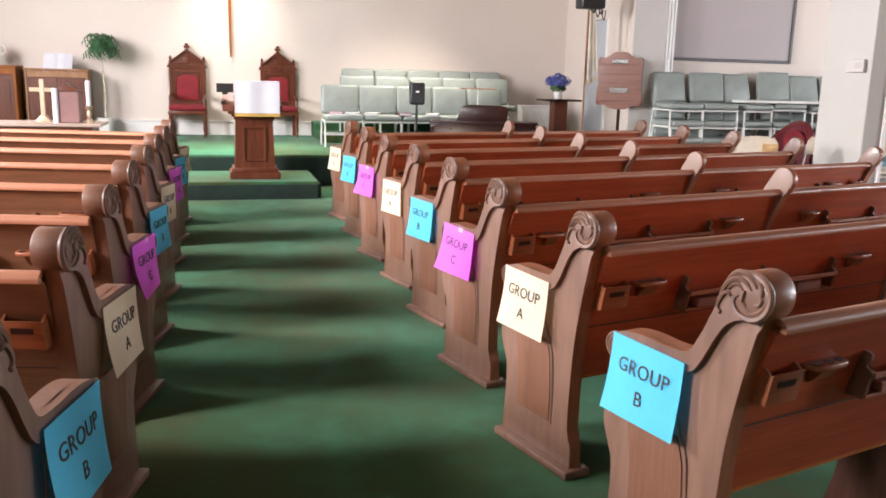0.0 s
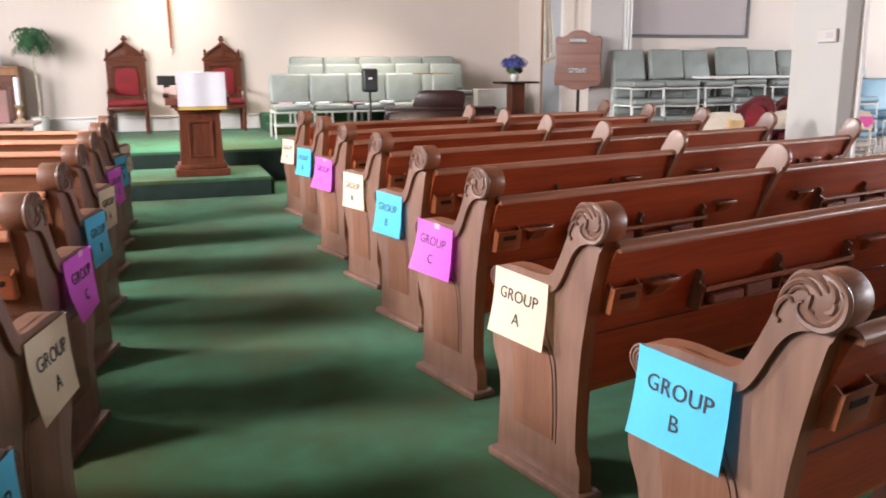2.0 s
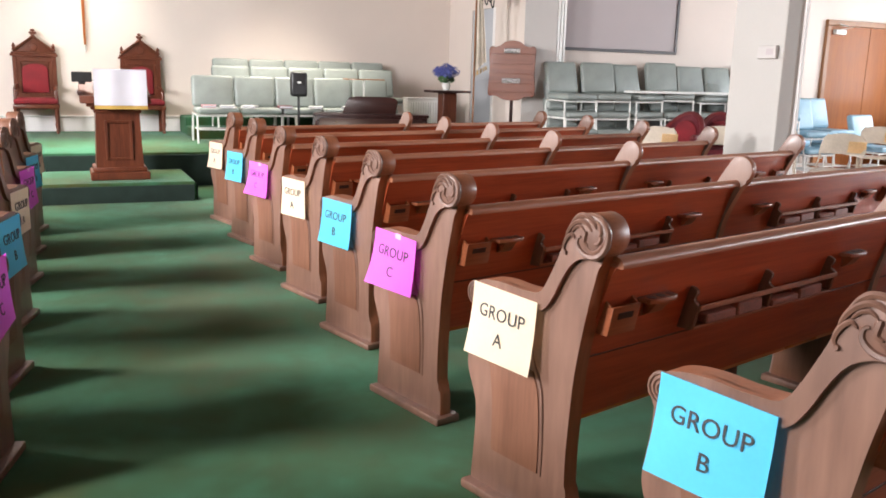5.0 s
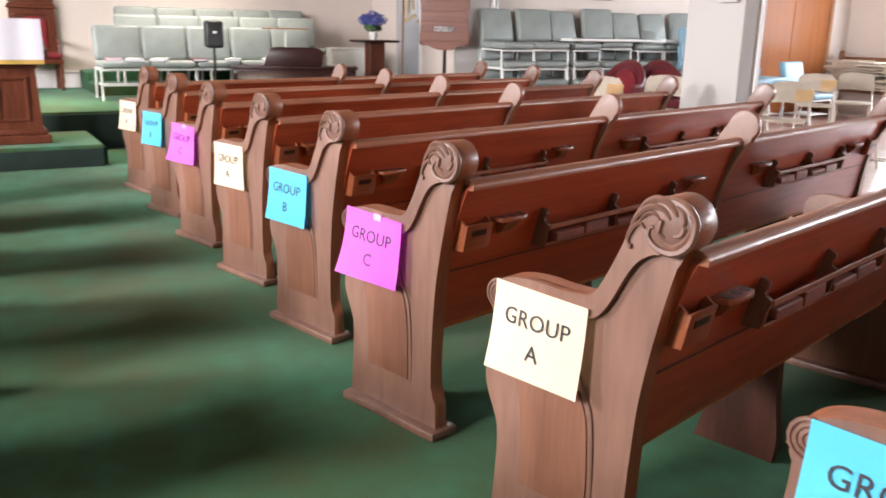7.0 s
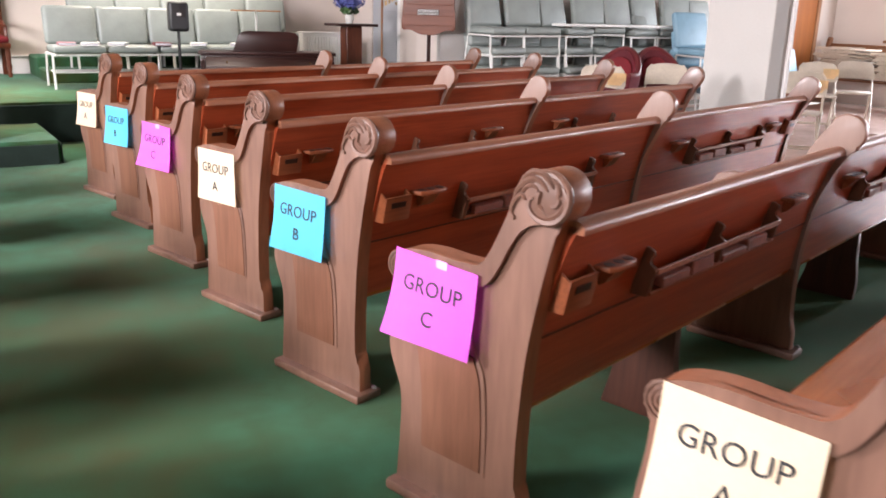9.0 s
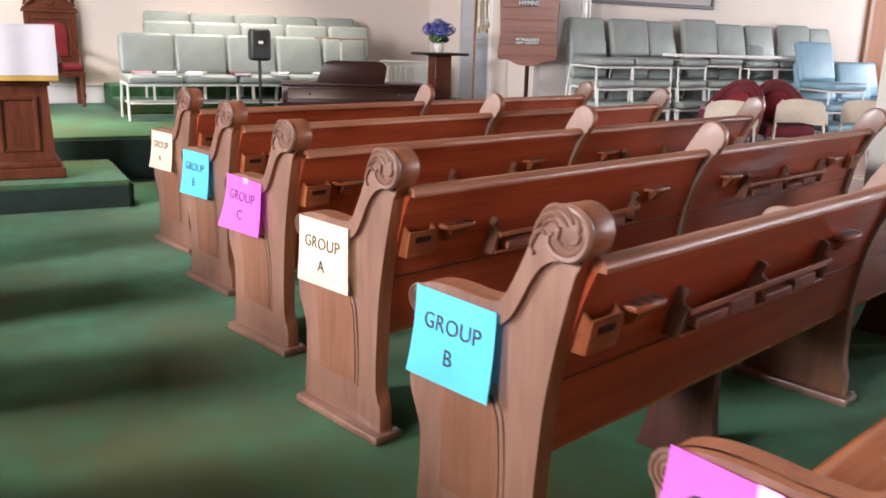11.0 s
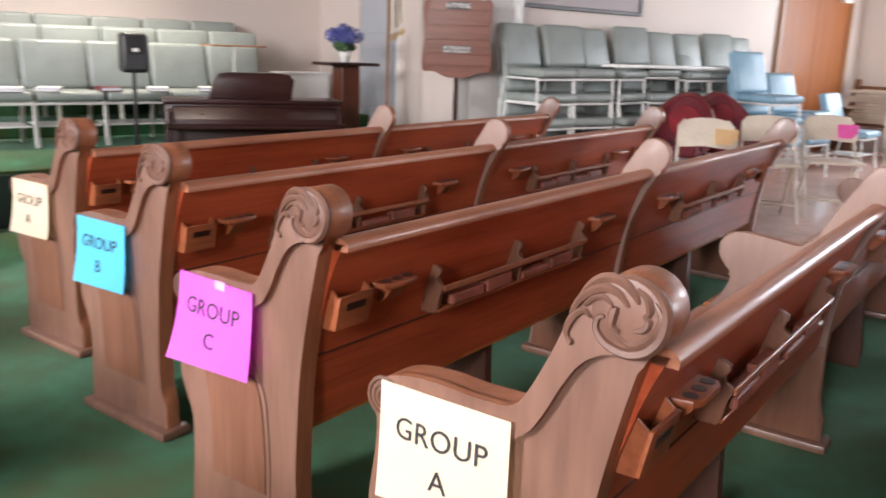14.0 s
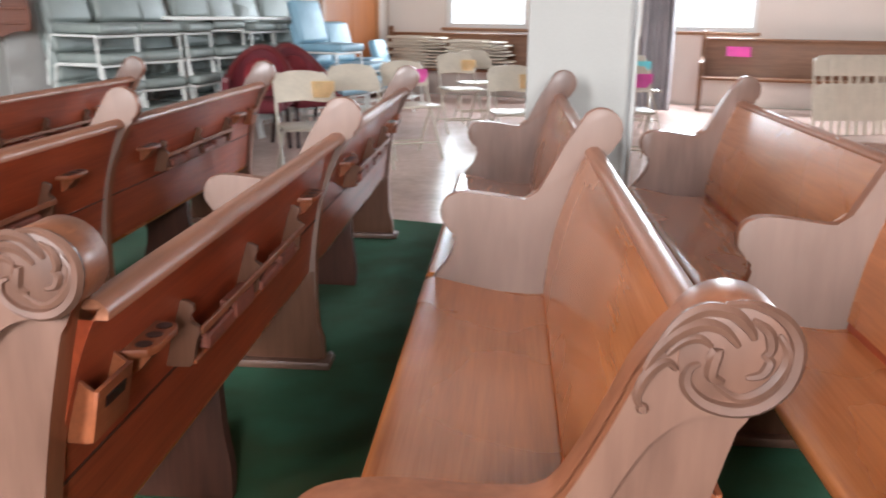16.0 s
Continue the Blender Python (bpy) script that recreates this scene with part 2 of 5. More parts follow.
def tube(bm, points, radius, sides=8, closed=False, taper=None):
    """A round bar along a line of points."""
    pts = [Vector(p) for p in points]
    rings = []
    k = len(pts)
    side = None
    for i, p in enumerate(pts):
        a = pts[i - 1] if (i or closed) else p
        b = pts[(i + 1) % k] if (i < k - 1 or closed) else p
        way = (b - a).normalized()
        if side is None:
            side = way.orthogonal().normalized()
        else:
            side = (side - way * side.dot(way)).normalized()
        up = way.cross(side)
        r = radius * (taper[i] if taper else 1)
        rings.append([bm.verts.new(p + (side * math.cos(q) + up * math.sin(q)) * r) for q in (2 * math.pi * j / sides for j in range(sides))])
    for i in range(k if closed else k - 1):
        r0, r1 = rings[i], rings[(i + 1) % k]
        for j in range(sides):
            bm.faces.new((r0[j], r0[(j + 1) % sides], r1[(j + 1) % sides], r1[j]))
    if not closed:
        bm.faces.new(rings[0][::-1])
        bm.faces.new(rings[-1])
    return bm


def lathe(bm, profile, cx=0, cy=0, sides=20):
    """A turned shape from (radius, z), bottom to top."""
    rings = [[bm.verts.new((cx + r * math.cos(2 * math.pi * j / sides), cy + r * math.sin(2 * math.pi * j / sides), z)) for j in range(sides)] for r, z in profile]
    for r0, r1 in zip(rings, rings[1:]):
        for j in range(sides):
            bm.faces.new((r0[j], r0[(j + 1) % sides], r1[(j + 1) % sides], r1[j]))
    bm.faces.new(rings[0][::-1])
    bm.faces.new(rings[-1])
    return bm


def smooth_line(pts, n=6, closed=False):
    """Catmull-Rom through 2D or 3D points."""
    out, k = [], len(pts)
    for i in range(k if closed else k - 1):
        p = [Vector(pts[(i + j) % k] if closed else pts[min(max(i + j, 0), k - 1)]) for j in (-1, 0, 1, 2)]
        for s in range(n):
            t = s / n
            out.append(tuple(0.5 * ((2 * p[1]) + (p[2] - p[0]) * t + (2 * p[0] - 5 * p[1] + 4 * p[2] - p[3]) * t * t + (3 * p[1] - p[0] - 3 * p[2] + p[3]) * t ** 3)))
    if not closed:
        out.append(tuple(pts[-1]))
    return out


def finish(name, bm, mat, smooth=True, flip=False):
    bmesh.ops.recalc_face_normals(bm, faces=bm.faces)
    me = bpy.data.meshes.new(name)
    bm.to_mesh(me)
    bm.free()
    me.materials.append(mat)
    if smooth:
        me.shade_smooth()
        me.set_sharp_from_angle(angle=radians(35))
    return me


def thing(name, m, label, category, group=""):
    ob = new(name)
    ob.empty_display_size = 0.1
    ob.matrix_world = m
    return tagged(ob, label, category, group)


def solid(name, bm, mat, m=None, label="", category="", group="", kind="", smooth=True):
    """A top-level thing or piece of the setting that is one mesh."""
    ob = new(name, finish(name, bm, mat, smooth))
    if m is not None:
        ob.matrix_world = m
    return tagged(ob, label, category, group, kind)


def part(name, bm, mat, parent, label="", smooth=True):
    ob = new(name, finish(name, bm, mat, smooth) if isinstance(bm, bmesh.types.BMesh) else bm)
    ob.parent = parent
    return tagged(ob, label)


def B():
    return bmesh.new()


def lettering(text, size, mat, spacing=1.0, depth=0.0006):
    """Flat letters as a mesh: x along the line, y up, centred."""
    cu = bpy.data.curves.new("lettering", "FONT")
    cu.body, cu.size, cu.align_x, cu.align_y, cu.extrude, cu.space_character = text, size, "CENTER", "CENTER", depth, spacing
    cu.resolution_u = 3
    tmp = bpy.data.objects.new("lettering", cu)
    me = bpy.data.meshes.new_from_object(tmp)
    bpy.data.objects.remove(tmp)
    me.materials.clear()
    me.materials.append(mat)
    return me


# ---- the setting ----
PITCH, SLANT = 0.85, 14.5          # distance between pew rows, and the angle of the rows
WALL_H = 3.8


def structure(name, x0, x1, y0, y1, z0, z1, mat, label, bevel=0.0):
    return solid(name, box(B(), x0, x1, y0, y1, z0, z1, bevel), mat, None, label, "", "", "structure", smooth=bevel > 0)


structure("floor", -5.6, 3.72, -12.0, 6.1, -0.15, 0.0, CARPET, "worn green carpet on the floor of the nave")
structure("side_floor", 3.72, 11.6, -12.0, 2.75, -0.15, -0.004, FLOOR_LIGHT, "glossy pinkish light floor of the side hall")
structure("ceiling", -5.8, 11.6, -12.0, 6.1, WALL_H, WALL_H + 0.15, CEIL_DARKENED, "unseen ceiling, darkened to cut bounced light")
structure("wall_north", -5.8, 4.9, 5.9, 6.1, 0.0, WALL_H, WALL_PAINT, "cream painted wall behind the platform")
# the rear wall is out of view; oak keeps its bounce low
structure("wall_south", -5.8, 11.6, -12.2, -12.0, 0.0, WALL_H, OAK, "unseen rear wall, in dark oak to cut bounced light")
structure("wall_hall_north", 4.55, 11.6, 2.62, 2.8, 0.0, WALL_H, WALL_PAINT, "cream wall with the projection screen")


def pierced_wall(name, x0, x1, y0, y1, holes, sill, head, label, mat):
    """A wall along y with window openings (y from, y to)."""
    bm = B()
    y = y0
    for a, b in sorted(holes):
        box(bm, x0, x1, y, a, 0, WALL_H)
        box(bm, x0, x1, a, b, 0, sill)
        box(bm, x0, x1, a, b, head, WALL_H)
        y = b
    box(bm, x0, x1, y, y1, 0, WALL_H)
    return solid(name, bm, mat, None, label, "", "", "structure", smooth=False)


LEFT_WINDOWS = [(wy - 0.5, wy + 0.5) for wy in WEST]
RIGHT_WINDOWS = [(-7.55, -6.25), (-2.75, -1.5), (0.42, 1.68)]
pierced_wall("wall_west", -5.8, -5.6, -12.2, 6.1, LEFT_WINDOWS, 1.6, 3.45, "unseen tan wall with tall windows, darkened to cut bounced light", PLASTER_TAN)
pierced_wall("wall_east", 11.6, 11.8, -12.2, 2.8, RIGHT_WINDOWS, 1.0, 2.5, "cream painted wall with bright windows", WALL_PAINT)
structure("ground", -300, 300, -300, 300, -0.4, -0.2, surface("grass_outside", (0.06, 0.09, 0.03), 0.9, vary=0.3, scale=0.5, grain=20), "grass outside the windows")

# the platform in two steps
structure("platform_step", -2.9, -0.09, 1.5, 2.62, 0.0, 0.185, CARPET, "green carpeted lower step of the platform", 0.02)
solid("platform", prism(B(), [(-5.6, 2.62), (1.05, 2.62), (1.05, 3.66), (3.1, 3.66), (3.1, 2.98), (4.6, 2.98), (4.6, 5.9), (-5.6, 5.9)], 0.0, 0.37, "xy", 0.02), CARPET, None, "green carpeted platform, set back behind the piano", "", "", "structure")
# thin dark sheets on the risers put their shade into the colour
RISER_SHADE = surface("shaded_riser_carpet", (0.012, 0.026, 0.02), 0.95, vary=0.25, scale=6, grain=260, bump=0.5, depth=0.003)
structure("step_shade", -2.88, -0.11, 1.484, 1.499, 0.0, 0.158, RISER_SHADE, "dark green sheet standing in for shade on the lower step", 0.003)
structure("step_end_shade", -0.089, -0.075, 1.52, 2.61, 0.0, 0.158, RISER_SHADE, "dark green sheet standing in for shade at the step end", 0.003)
structure("platform_shade", -5.58, 1.04, 2.606, 2.6195, 0.0, 0.343, RISER_SHADE, "dark green sheet standing in for shade on the platform front", 0.003)
structure("column", 3.78, 3.97, -1.99, -1.44, 0.0, WALL_H, COLUMN_PAINT, "off-white painted column at the edge of the carpet", 0.006)
for name, x in (("backdrop_east", 16.0), ("backdrop_west", -10.0)):
    structure(name, x, x + 0.05, -16, 10, -0.2, 6.0, glow, "white glare of daylight outside the windows")

# ---- pews ----
HEAD_V, HEAD_Z, HEAD_R = -0.0115, 0.867, 0.058      # the scroll's centre and radius
NECK = [(-0.0115, 0.925), (0.02, 0.913), (0.05, 0.885), (0.078, 0.845), (0.10, 0.795), (0.125, 0.742), (0.15, 0.699), (0.172, 0.682), (0.20, 0.679)]
ARM = [(0.25, 0.678), (0.31, 0.681), (0.37, 0.677), (0.418, 0.663), (0.447, 0.638), (0.458, 0.605)]


def pew_outline():
    """The carved end seen from the aisle: v forwards from the foot's rear edge, z up."""
    scroll = [(HEAD_V + HEAD_R * math.cos(radians(a)), HEAD_Z + HEAD_R * math.sin(radians(a))) for a in range(-115, -266, -15)]
    rear = [(0.026, 0.028), (0.027, 0.105), (0.034, 0.125), (0.047, 0.145)] + smooth_line([(0.049, 0.16), (0.05, 0.25), (0.045, 0.36), (0.036, 0.48), (0.015, 0.61), (-0.007, 0.715), (-0.027, 0.795)], 4)
    front = smooth_line(NECK + ARM + [(0.45, 0.585), (0.452, 0.52), (0.466, 0.42), (0.461, 0.375), (0.44, 0.325), (0.425, 0.285), (0.422, 0.22), (0.428, 0.12), (0.436, 0.028)], 4)
    return rear + scroll + front


def plain_outline():
    """The plain divider and outer end: no carving, a disc for a head."""
    disc = [(-0.058 + 0.064 * math.cos(radians(a)), 0.862 + 0.064 * math.sin(radians(a))) for a in range(-120, -330, -15)]
    rear = [(0.02, 0.03), (0.022, 0.1), (0.036, 0.14)] + smooth_line([(0.04, 0.16), (0.042, 0.3), (0.034, 0.45), (0.008, 0.6), (-0.04, 0.72), (-0.08, 0.79)], 4)
    front = smooth_line([(0.012, 0.865), (0.045, 0.812), (0.085, 0.735), (0.125, 0.665), (0.165, 0.652), (0.24, 0.661), (0.33, 0.668), (0.385, 0.655), (0.408, 0.612), (0.395, 0.566), (0.366, 0.538), (0.36, 0.515), (0.38, 0.46),
                         (0.425, 0.40), (0.43, 0.38), (0.41, 0.32), (0.40, 0.22), (0.402, 0.1), (0.41, 0.03)], 4)
    return rear + disc + front


def strip_along(bm, line, u, width, height):
    """A proud moulded band along a (v, z) line on the aisle face."""
    pts = [(u, v, z) for v, z in line]
    k = len(pts)
    tube(bm, pts, width, 6, taper=[0.35 + 0.65 * math.sin(math.pi * (i + 0.6) / (k + 0.2)) for i in range(k)])


def arc(cv, cz, r, a0, a1, n=9, grow=0.0):
    return [(cv + (r + grow * i / n) * math.cos(radians(a0 + (a1 - a0) * i / n)), cz + (r + grow * i / n) * math.sin(radians(a0 + (a1 - a0) * i / n))) for i in range(n + 1)]


def mirrored(bm, s):
    if s < 0:
        bmesh.ops.scale(bm, vec=(-1, 1, 1), verts=bm.verts)
    return bm


BACK_LINE = [(-0.053, 0.80), (-0.018, 0.72), (0.032, 0.55), (0.063, 0.345)]   # rear face of the back, top to bottom
PEW_LEN, DIV_U = 3.47, 1.70


def back_profile():
    rear = smooth_line(BACK_LINE, 4)
    fore = [(v + 0.026, z) for v, z in rear][::-1]
    return rear + fore


def build_pew(s, m):
    """One pew; x runs along the row away from the aisle (times s), y forwards."""
    # the left pews' shade is put into browner backs and rims
    back_wood, rim_wood, tone = (PEW_BACK, PEW_RIM, "reddish") if s > 0 else (PEW_BACK_SHADED, PEW_PANEL, "brown")
    pew = thing("church_pew", m, "varnished %s wooden church pew with carved scroll ends" % tone, "pew", "pews")

    def p(name, bm, mat, parent=pew, label=""):
        return part(name, mirrored(bm, s), mat, parent, label)

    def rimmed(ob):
        """Narrow faces take the backs' redder varnish; aisle faces have window glare coloured in."""
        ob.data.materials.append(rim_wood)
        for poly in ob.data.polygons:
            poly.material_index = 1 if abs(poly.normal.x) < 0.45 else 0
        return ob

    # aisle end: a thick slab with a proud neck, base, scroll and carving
    end = rimmed(p("pew_end", prism(B(), pew_outline(), 0.012, 0.062, bevel=0.005), PEW_END, pew, "worn carved wooden pew end with window glare put into its pale face"))
    inner = smooth_line([(HEAD_V, HEAD_Z - HEAD_R), (0.028, 0.80), (0.06, 0.776), (0.086, 0.735), (0.11, 0.688), (0.137, 0.648), (0.175, 0.626), (0.25, 0.612), (0.34, 0.617), (0.40, 0.618)], 4)
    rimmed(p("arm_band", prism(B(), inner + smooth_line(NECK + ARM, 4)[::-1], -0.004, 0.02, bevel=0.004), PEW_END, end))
    disc = [(HEAD_V + HEAD_R * math.cos(radians(a)), HEAD_Z + HEAD_R * math.sin(radians(a))) for a in range(0, 360, 12)]
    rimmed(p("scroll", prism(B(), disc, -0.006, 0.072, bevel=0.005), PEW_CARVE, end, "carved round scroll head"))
    bm = B()

    def leaf(line, width, depth=-0.006):
        """A carved stroke; the line is given in scroll radii from the head's centre, the first number towards the rear."""
        strip_along(bm, smooth_line([(HEAD_V - a * HEAD_R, HEAD_Z + b * HEAD_R) for a, b in line], 4), depth, width, 0)

    # the rim that swells round the rear and below and curls in, then the leaves that sweep up from the neck
    leaf([(-0.3, 0.93), (0.15, 0.95), (0.6, 0.75), (0.88, 0.4), (0.93, 0.0), (0.8, -0.45), (0.45, -0.8), (0.0, -0.92), (-0.5, -0.8), (-0.8, -0.5), (-0.78, -0.2), (-0.62, -0.12)], 0.0088)
    leaf([(-0.35, -0.45), (0.05, -0.7), (0.45, -0.55), (0.72, -0.2), (0.78, 0.15), (0.6, 0.45)], 0.0065)
    leaf([(0.15, 0.7), (0.42, 0.5), (0.5, 0.2), (0.38, 0.05)], 0.0062)
    leaf([(-1.52, -0.93), (-1.6, -0.74), (-1.52, -0.46), (-1.34, -0.2), (-1.14, -0.1), (-0.98, -0.24)], 0.0062)
    leaf([(-1.5, -0.25), (-1.32, 0.1), (-1.02, 0.42), (-0.66, 0.58), (-0.3, 0.5), (-0.02, 0.22)], 0.0078)
    leaf([(-1.26, 0.28), (-0.98, 0.64), (-0.62, 0.84), (-0.2, 0.8), (0.1, 0.55), (0.22, 0.35)], 0.0078)
    leaf([(-1.16, 0.02), (-0.95, 0.26), (-0.68, 0.34), (-0.45, 0.2)], 0.0055)
    leaf([(-0.5, -0.05), (-0.36, 0.14), (-0.42, -0.3), (-0.2, -0.42)], 0.0072)
    leaf([(0.36, 0.1), (0.5, -0.02), (0.4, -0.25), (0.15, -0.32)], 0.006)
    lathe(bm, [(0.004, -0.004), (0.0065, 0.0), (0.004, 0.004)], 0, 0, 8)
    for v in bm.verts[-24:]:
        v.co = (v.co.z - 0.006, HEAD_V + 1.49 * HEAD_R + v.co.x, HEAD_Z - 0.96 * HEAD_R + v.co.y)
    p("leaf_carving", bm, PEW_CARVE, end, "swirling carved acanthus leaves")
    bm = B()
    for r in (0.036, 0.026, 0.016, 0.007):
        strip_along(bm, arc(0.418, 0.625, r, 165, -120, 12), -0.003, 0.0048, 0)
    p("arm_carving", bm, PEW_CARVE, end)
    bm = B()
    strip_along(bm, smooth_line([(0.205, 0.60), (0.20, 0.52), (0.178, 0.46), (0.155, 0.415), (0.145, 0.35), (0.139, 0.25), (0.139, 0.15)], 4), 0.012, 0.007, 0)
    p("panel_bead", bm, PEW_END, end)
    low = smooth_line([(0.185, 0.45), (0.165, 0.40), (0.157, 0.34), (0.152, 0.25), (0.152, 0.155)], 4) + smooth_line([(0.345, 0.155), (0.345, 0.25), (0.35, 0.34), (0.37, 0.45)], 4)
    p("lower_panel", prism(B(), low, 0.0085, 0.02, bevel=0.003), PEW_PANEL, end, "warmer brown lower panel")
    p("end_base", box(B(), -0.02, 0.088, 0.003, 0.448, 0.0, 0.03, 0.008, 2), PEW_END, end, "moulded foot of the pew end")
    p("floor_bolt", lathe(B(), [(0.009, 0.024), (0.009, 0.034), (0.005, 0.038)], 0.068, 0.018, 10), BOLT, end, "dull metal floor bolt")
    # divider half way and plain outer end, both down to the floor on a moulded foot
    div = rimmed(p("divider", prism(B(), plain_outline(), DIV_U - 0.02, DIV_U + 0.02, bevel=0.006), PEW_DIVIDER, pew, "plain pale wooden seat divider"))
    p("divider_foot", box(B(), DIV_U - 0.05, DIV_U + 0.05, -0.005, 0.43, 0.0, 0.03, 0.008, 2), PEW_END, div)
    p("floor_bolt", lathe(B(), [(0.009, 0.024), (0.009, 0.034), (0.005, 0.038)], DIV_U + 0.035, 0.01, 10), BOLT, div, "dull metal floor bolt")
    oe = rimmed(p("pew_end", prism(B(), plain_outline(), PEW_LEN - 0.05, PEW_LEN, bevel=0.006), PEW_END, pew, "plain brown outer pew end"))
    p("end_base", box(B(), PEW_LEN - 0.07, PEW_LEN + 0.02, -0.005, 0.43, 0.0, 0.03, 0.008, 2), PEW_END, oe)
    # sleeves below seat height, with the under-seat shade put into their wood
    under = [(0.024, 0.031), (0.026, 0.1), (0.04, 0.14), (0.046, 0.3), (0.045, 0.345), (0.41, 0.362), (0.398, 0.3), (0.392, 0.22), (0.394, 0.1), (0.402, 0.031)]
    p("support", prism(B(), under, DIV_U - 0.0225, DIV_U + 0.0225, bevel=0.003), PEW_PANEL, pew, "darker brown sleeve for the under-seat shade on the divider")
    p("support", prism(B(), under, PEW_LEN - 0.0525, PEW_LEN + 0.0025, bevel=0.003), PEW_PANEL, pew, "darker brown sleeve for the under-seat shade on the outer end")
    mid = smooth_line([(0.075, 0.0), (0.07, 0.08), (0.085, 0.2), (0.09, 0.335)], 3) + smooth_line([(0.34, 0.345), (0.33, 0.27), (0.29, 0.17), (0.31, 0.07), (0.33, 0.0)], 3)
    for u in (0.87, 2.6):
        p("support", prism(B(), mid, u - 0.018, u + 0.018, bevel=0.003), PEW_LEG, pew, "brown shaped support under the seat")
    # backs, rails and seats, one run to each side of the divider
    for a, b in ((0.055, DIV_U - 0.02), (DIV_U + 0.02, PEW_LEN - 0.045)):
        p("backrest", prism(B(), back_profile(), a, b), back_wood, pew, "polished %s wooden back" % tone)
        lining = [(v + 0.0265, z) for v, z in smooth_line(BACK_LINE, 4) if z > 0.38]
        p("back_lining", prism(B(), lining + [(v + 0.005, z) for v, z in lining[::-1]], a, b), PEW_SEAT, pew, "honey-brown front of the back")
        jv = np.interp(0.525, [q[1] for q in BACK_LINE[::-1]], [q[0] for q in BACK_LINE[::-1]])
        p("board_joint", box(B(), a, b, jv - 0.0022, jv + 0.004, 0.523, 0.5275), PEW_LEG, pew, "dark joint between two boards")
        rail = smooth_line([(-0.066, 0.785), (-0.066, 0.80), (-0.052, 0.813), (-0.03, 0.813), (-0.016, 0.80), (-0.018, 0.785)], 3)
        p("top_rail", prism(B(), rail, a, b), PEW_RAIL, pew, "worn light top rail")
        seat = smooth_line([(0.07, 0.33), (0.072, 0.358), (0.14, 0.356), (0.25, 0.366), (0.37, 0.39), (0.43, 0.402), (0.452, 0.395), (0.45, 0.372), (0.42, 0.362)], 3)
        p("seat", prism(B(), seat, a, b), PEW_SEAT, pew, "glossy honey-brown wooden seat")

    def back_v(z):
        return np.interp(z, [q[1] for q in BACK_LINE[::-1]], [q[0] for q in BACK_LINE[::-1]])

    # what is fixed to the rear of the back
    for u in (0.125, PEW_LEN - 0.13):
        v = back_v(0.62)
        card = p("card_holder", prism(B(), [(v - 0.03, 0.594), (v - 0.022, 0.594), (v - 0.038, 0.674), (v - 0.046, 0.674)], u - 0.056, u + 0.056, bevel=0.002), PEW_FIT, pew, "small wooden card holder with a slot")
        bm = B()
        for q in (-0.056, 0.049):
            prism(bm, [(v + 0.016, 0.594), (v - 0.023, 0.594), (v - 0.039, 0.672), (v - 0.016, 0.69), (v - 0.008, 0.69)], u + q, u + q + 0.007)
        box(bm, u - 0.049, u + 0.049, v - 0.024, v + 0.016, 0.594, 0.602)
        p("card_holder_side", bm, PEW_FIT, card)
        p("slot", prism(B(), [(v - 0.0405, 0.638), (v - 0.036, 0.638), (v - 0.04, 0.656), (v - 0.0445, 0.656)], u - 0.03, u + 0.03), DARK_WOOD, card, "dark slot")
    for u in (0.27, 1.38, 1.97, 3.08):
        v = back_v(0.665)
        cup = p("cup_holder", prism(B(), [(u - 0.07, v + 0.006), (u + 0.07, v + 0.006), (u + 0.06, v - 0.04), (u + 0.04, v - 0.05), (u - 0.04, v - 0.05), (u - 0.06, v - 0.04)], 0.665, 0.679, "xy", bevel=0.003), PEW_FIT, pew, "little wooden cup shelf with round holes")
        p("cup_bracket", prism(B(), [(v + 0.006, 0.62), (v - 0.012, 0.63), (v - 0.04, 0.664), (v + 0.006, 0.664)], u - 0.03, u + 0.03), PEW_FIT, cup)
        for du in (-0.04, 0.0, 0.04):
            bm = B()
            lathe(bm, [(0.0135, 0.6792), (0.0135, 0.6805)], u + du, v - 0.027, 12)
            p("cup_hole", bm, DARK_WOOD, cup, "dark round hole")
    for a, b in ((0.45, 1.24), (2.13, 2.93)):
        rack = p("book_rack", box(B(), a, b, back_v(0.56) - 0.052, back_v(0.56) + 0.004, 0.548, 0.558, 0.002), PEW_FIT, pew, "wooden book rack on the back")
        for u in (a, (a + b) / 2, b):
            prof = [(back_v(z) - off, z) for z, off in ((0.545, -0.004), (0.546, 0.046), (0.57, 0.05), (0.595, 0.044), (0.615, 0.05), (0.626, 0.042), (0.632, 0.026), (0.642, 0.021), (0.655, 0.028), (0.667, 0.024), (0.675, 0.008), (0.676, -0.004))]
            p("bracket", prism(B(), prof, u - 0.007, u + 0.007, bevel=0.002), PEW_PANEL, rack, "dark shaped bracket")
        v = back_v(0.62)
        p("rack_bar", box(B(), a, b, v - 0.052, v - 0.045, 0.608, 0.624, 0.002), PEW_RIM, rack)
        u, n = a + 0.05, 0
        while u < b - 0.2 and n < 4:
            w = (0.15, 0.13, 0.16, 0.14)[n]
            p("hymn_book", box(B(), u, u + w, v - 0.042, v - 0.006, 0.559, (0.588, 0.6, 0.58, 0.594)[n], 0.004), HYMN_COVER, rack, "worn brown hymn book lying in the rack")
            u, n = u + w + (0.012, 0.06, 0.01, 0.02)[n], n + 1
    return pew


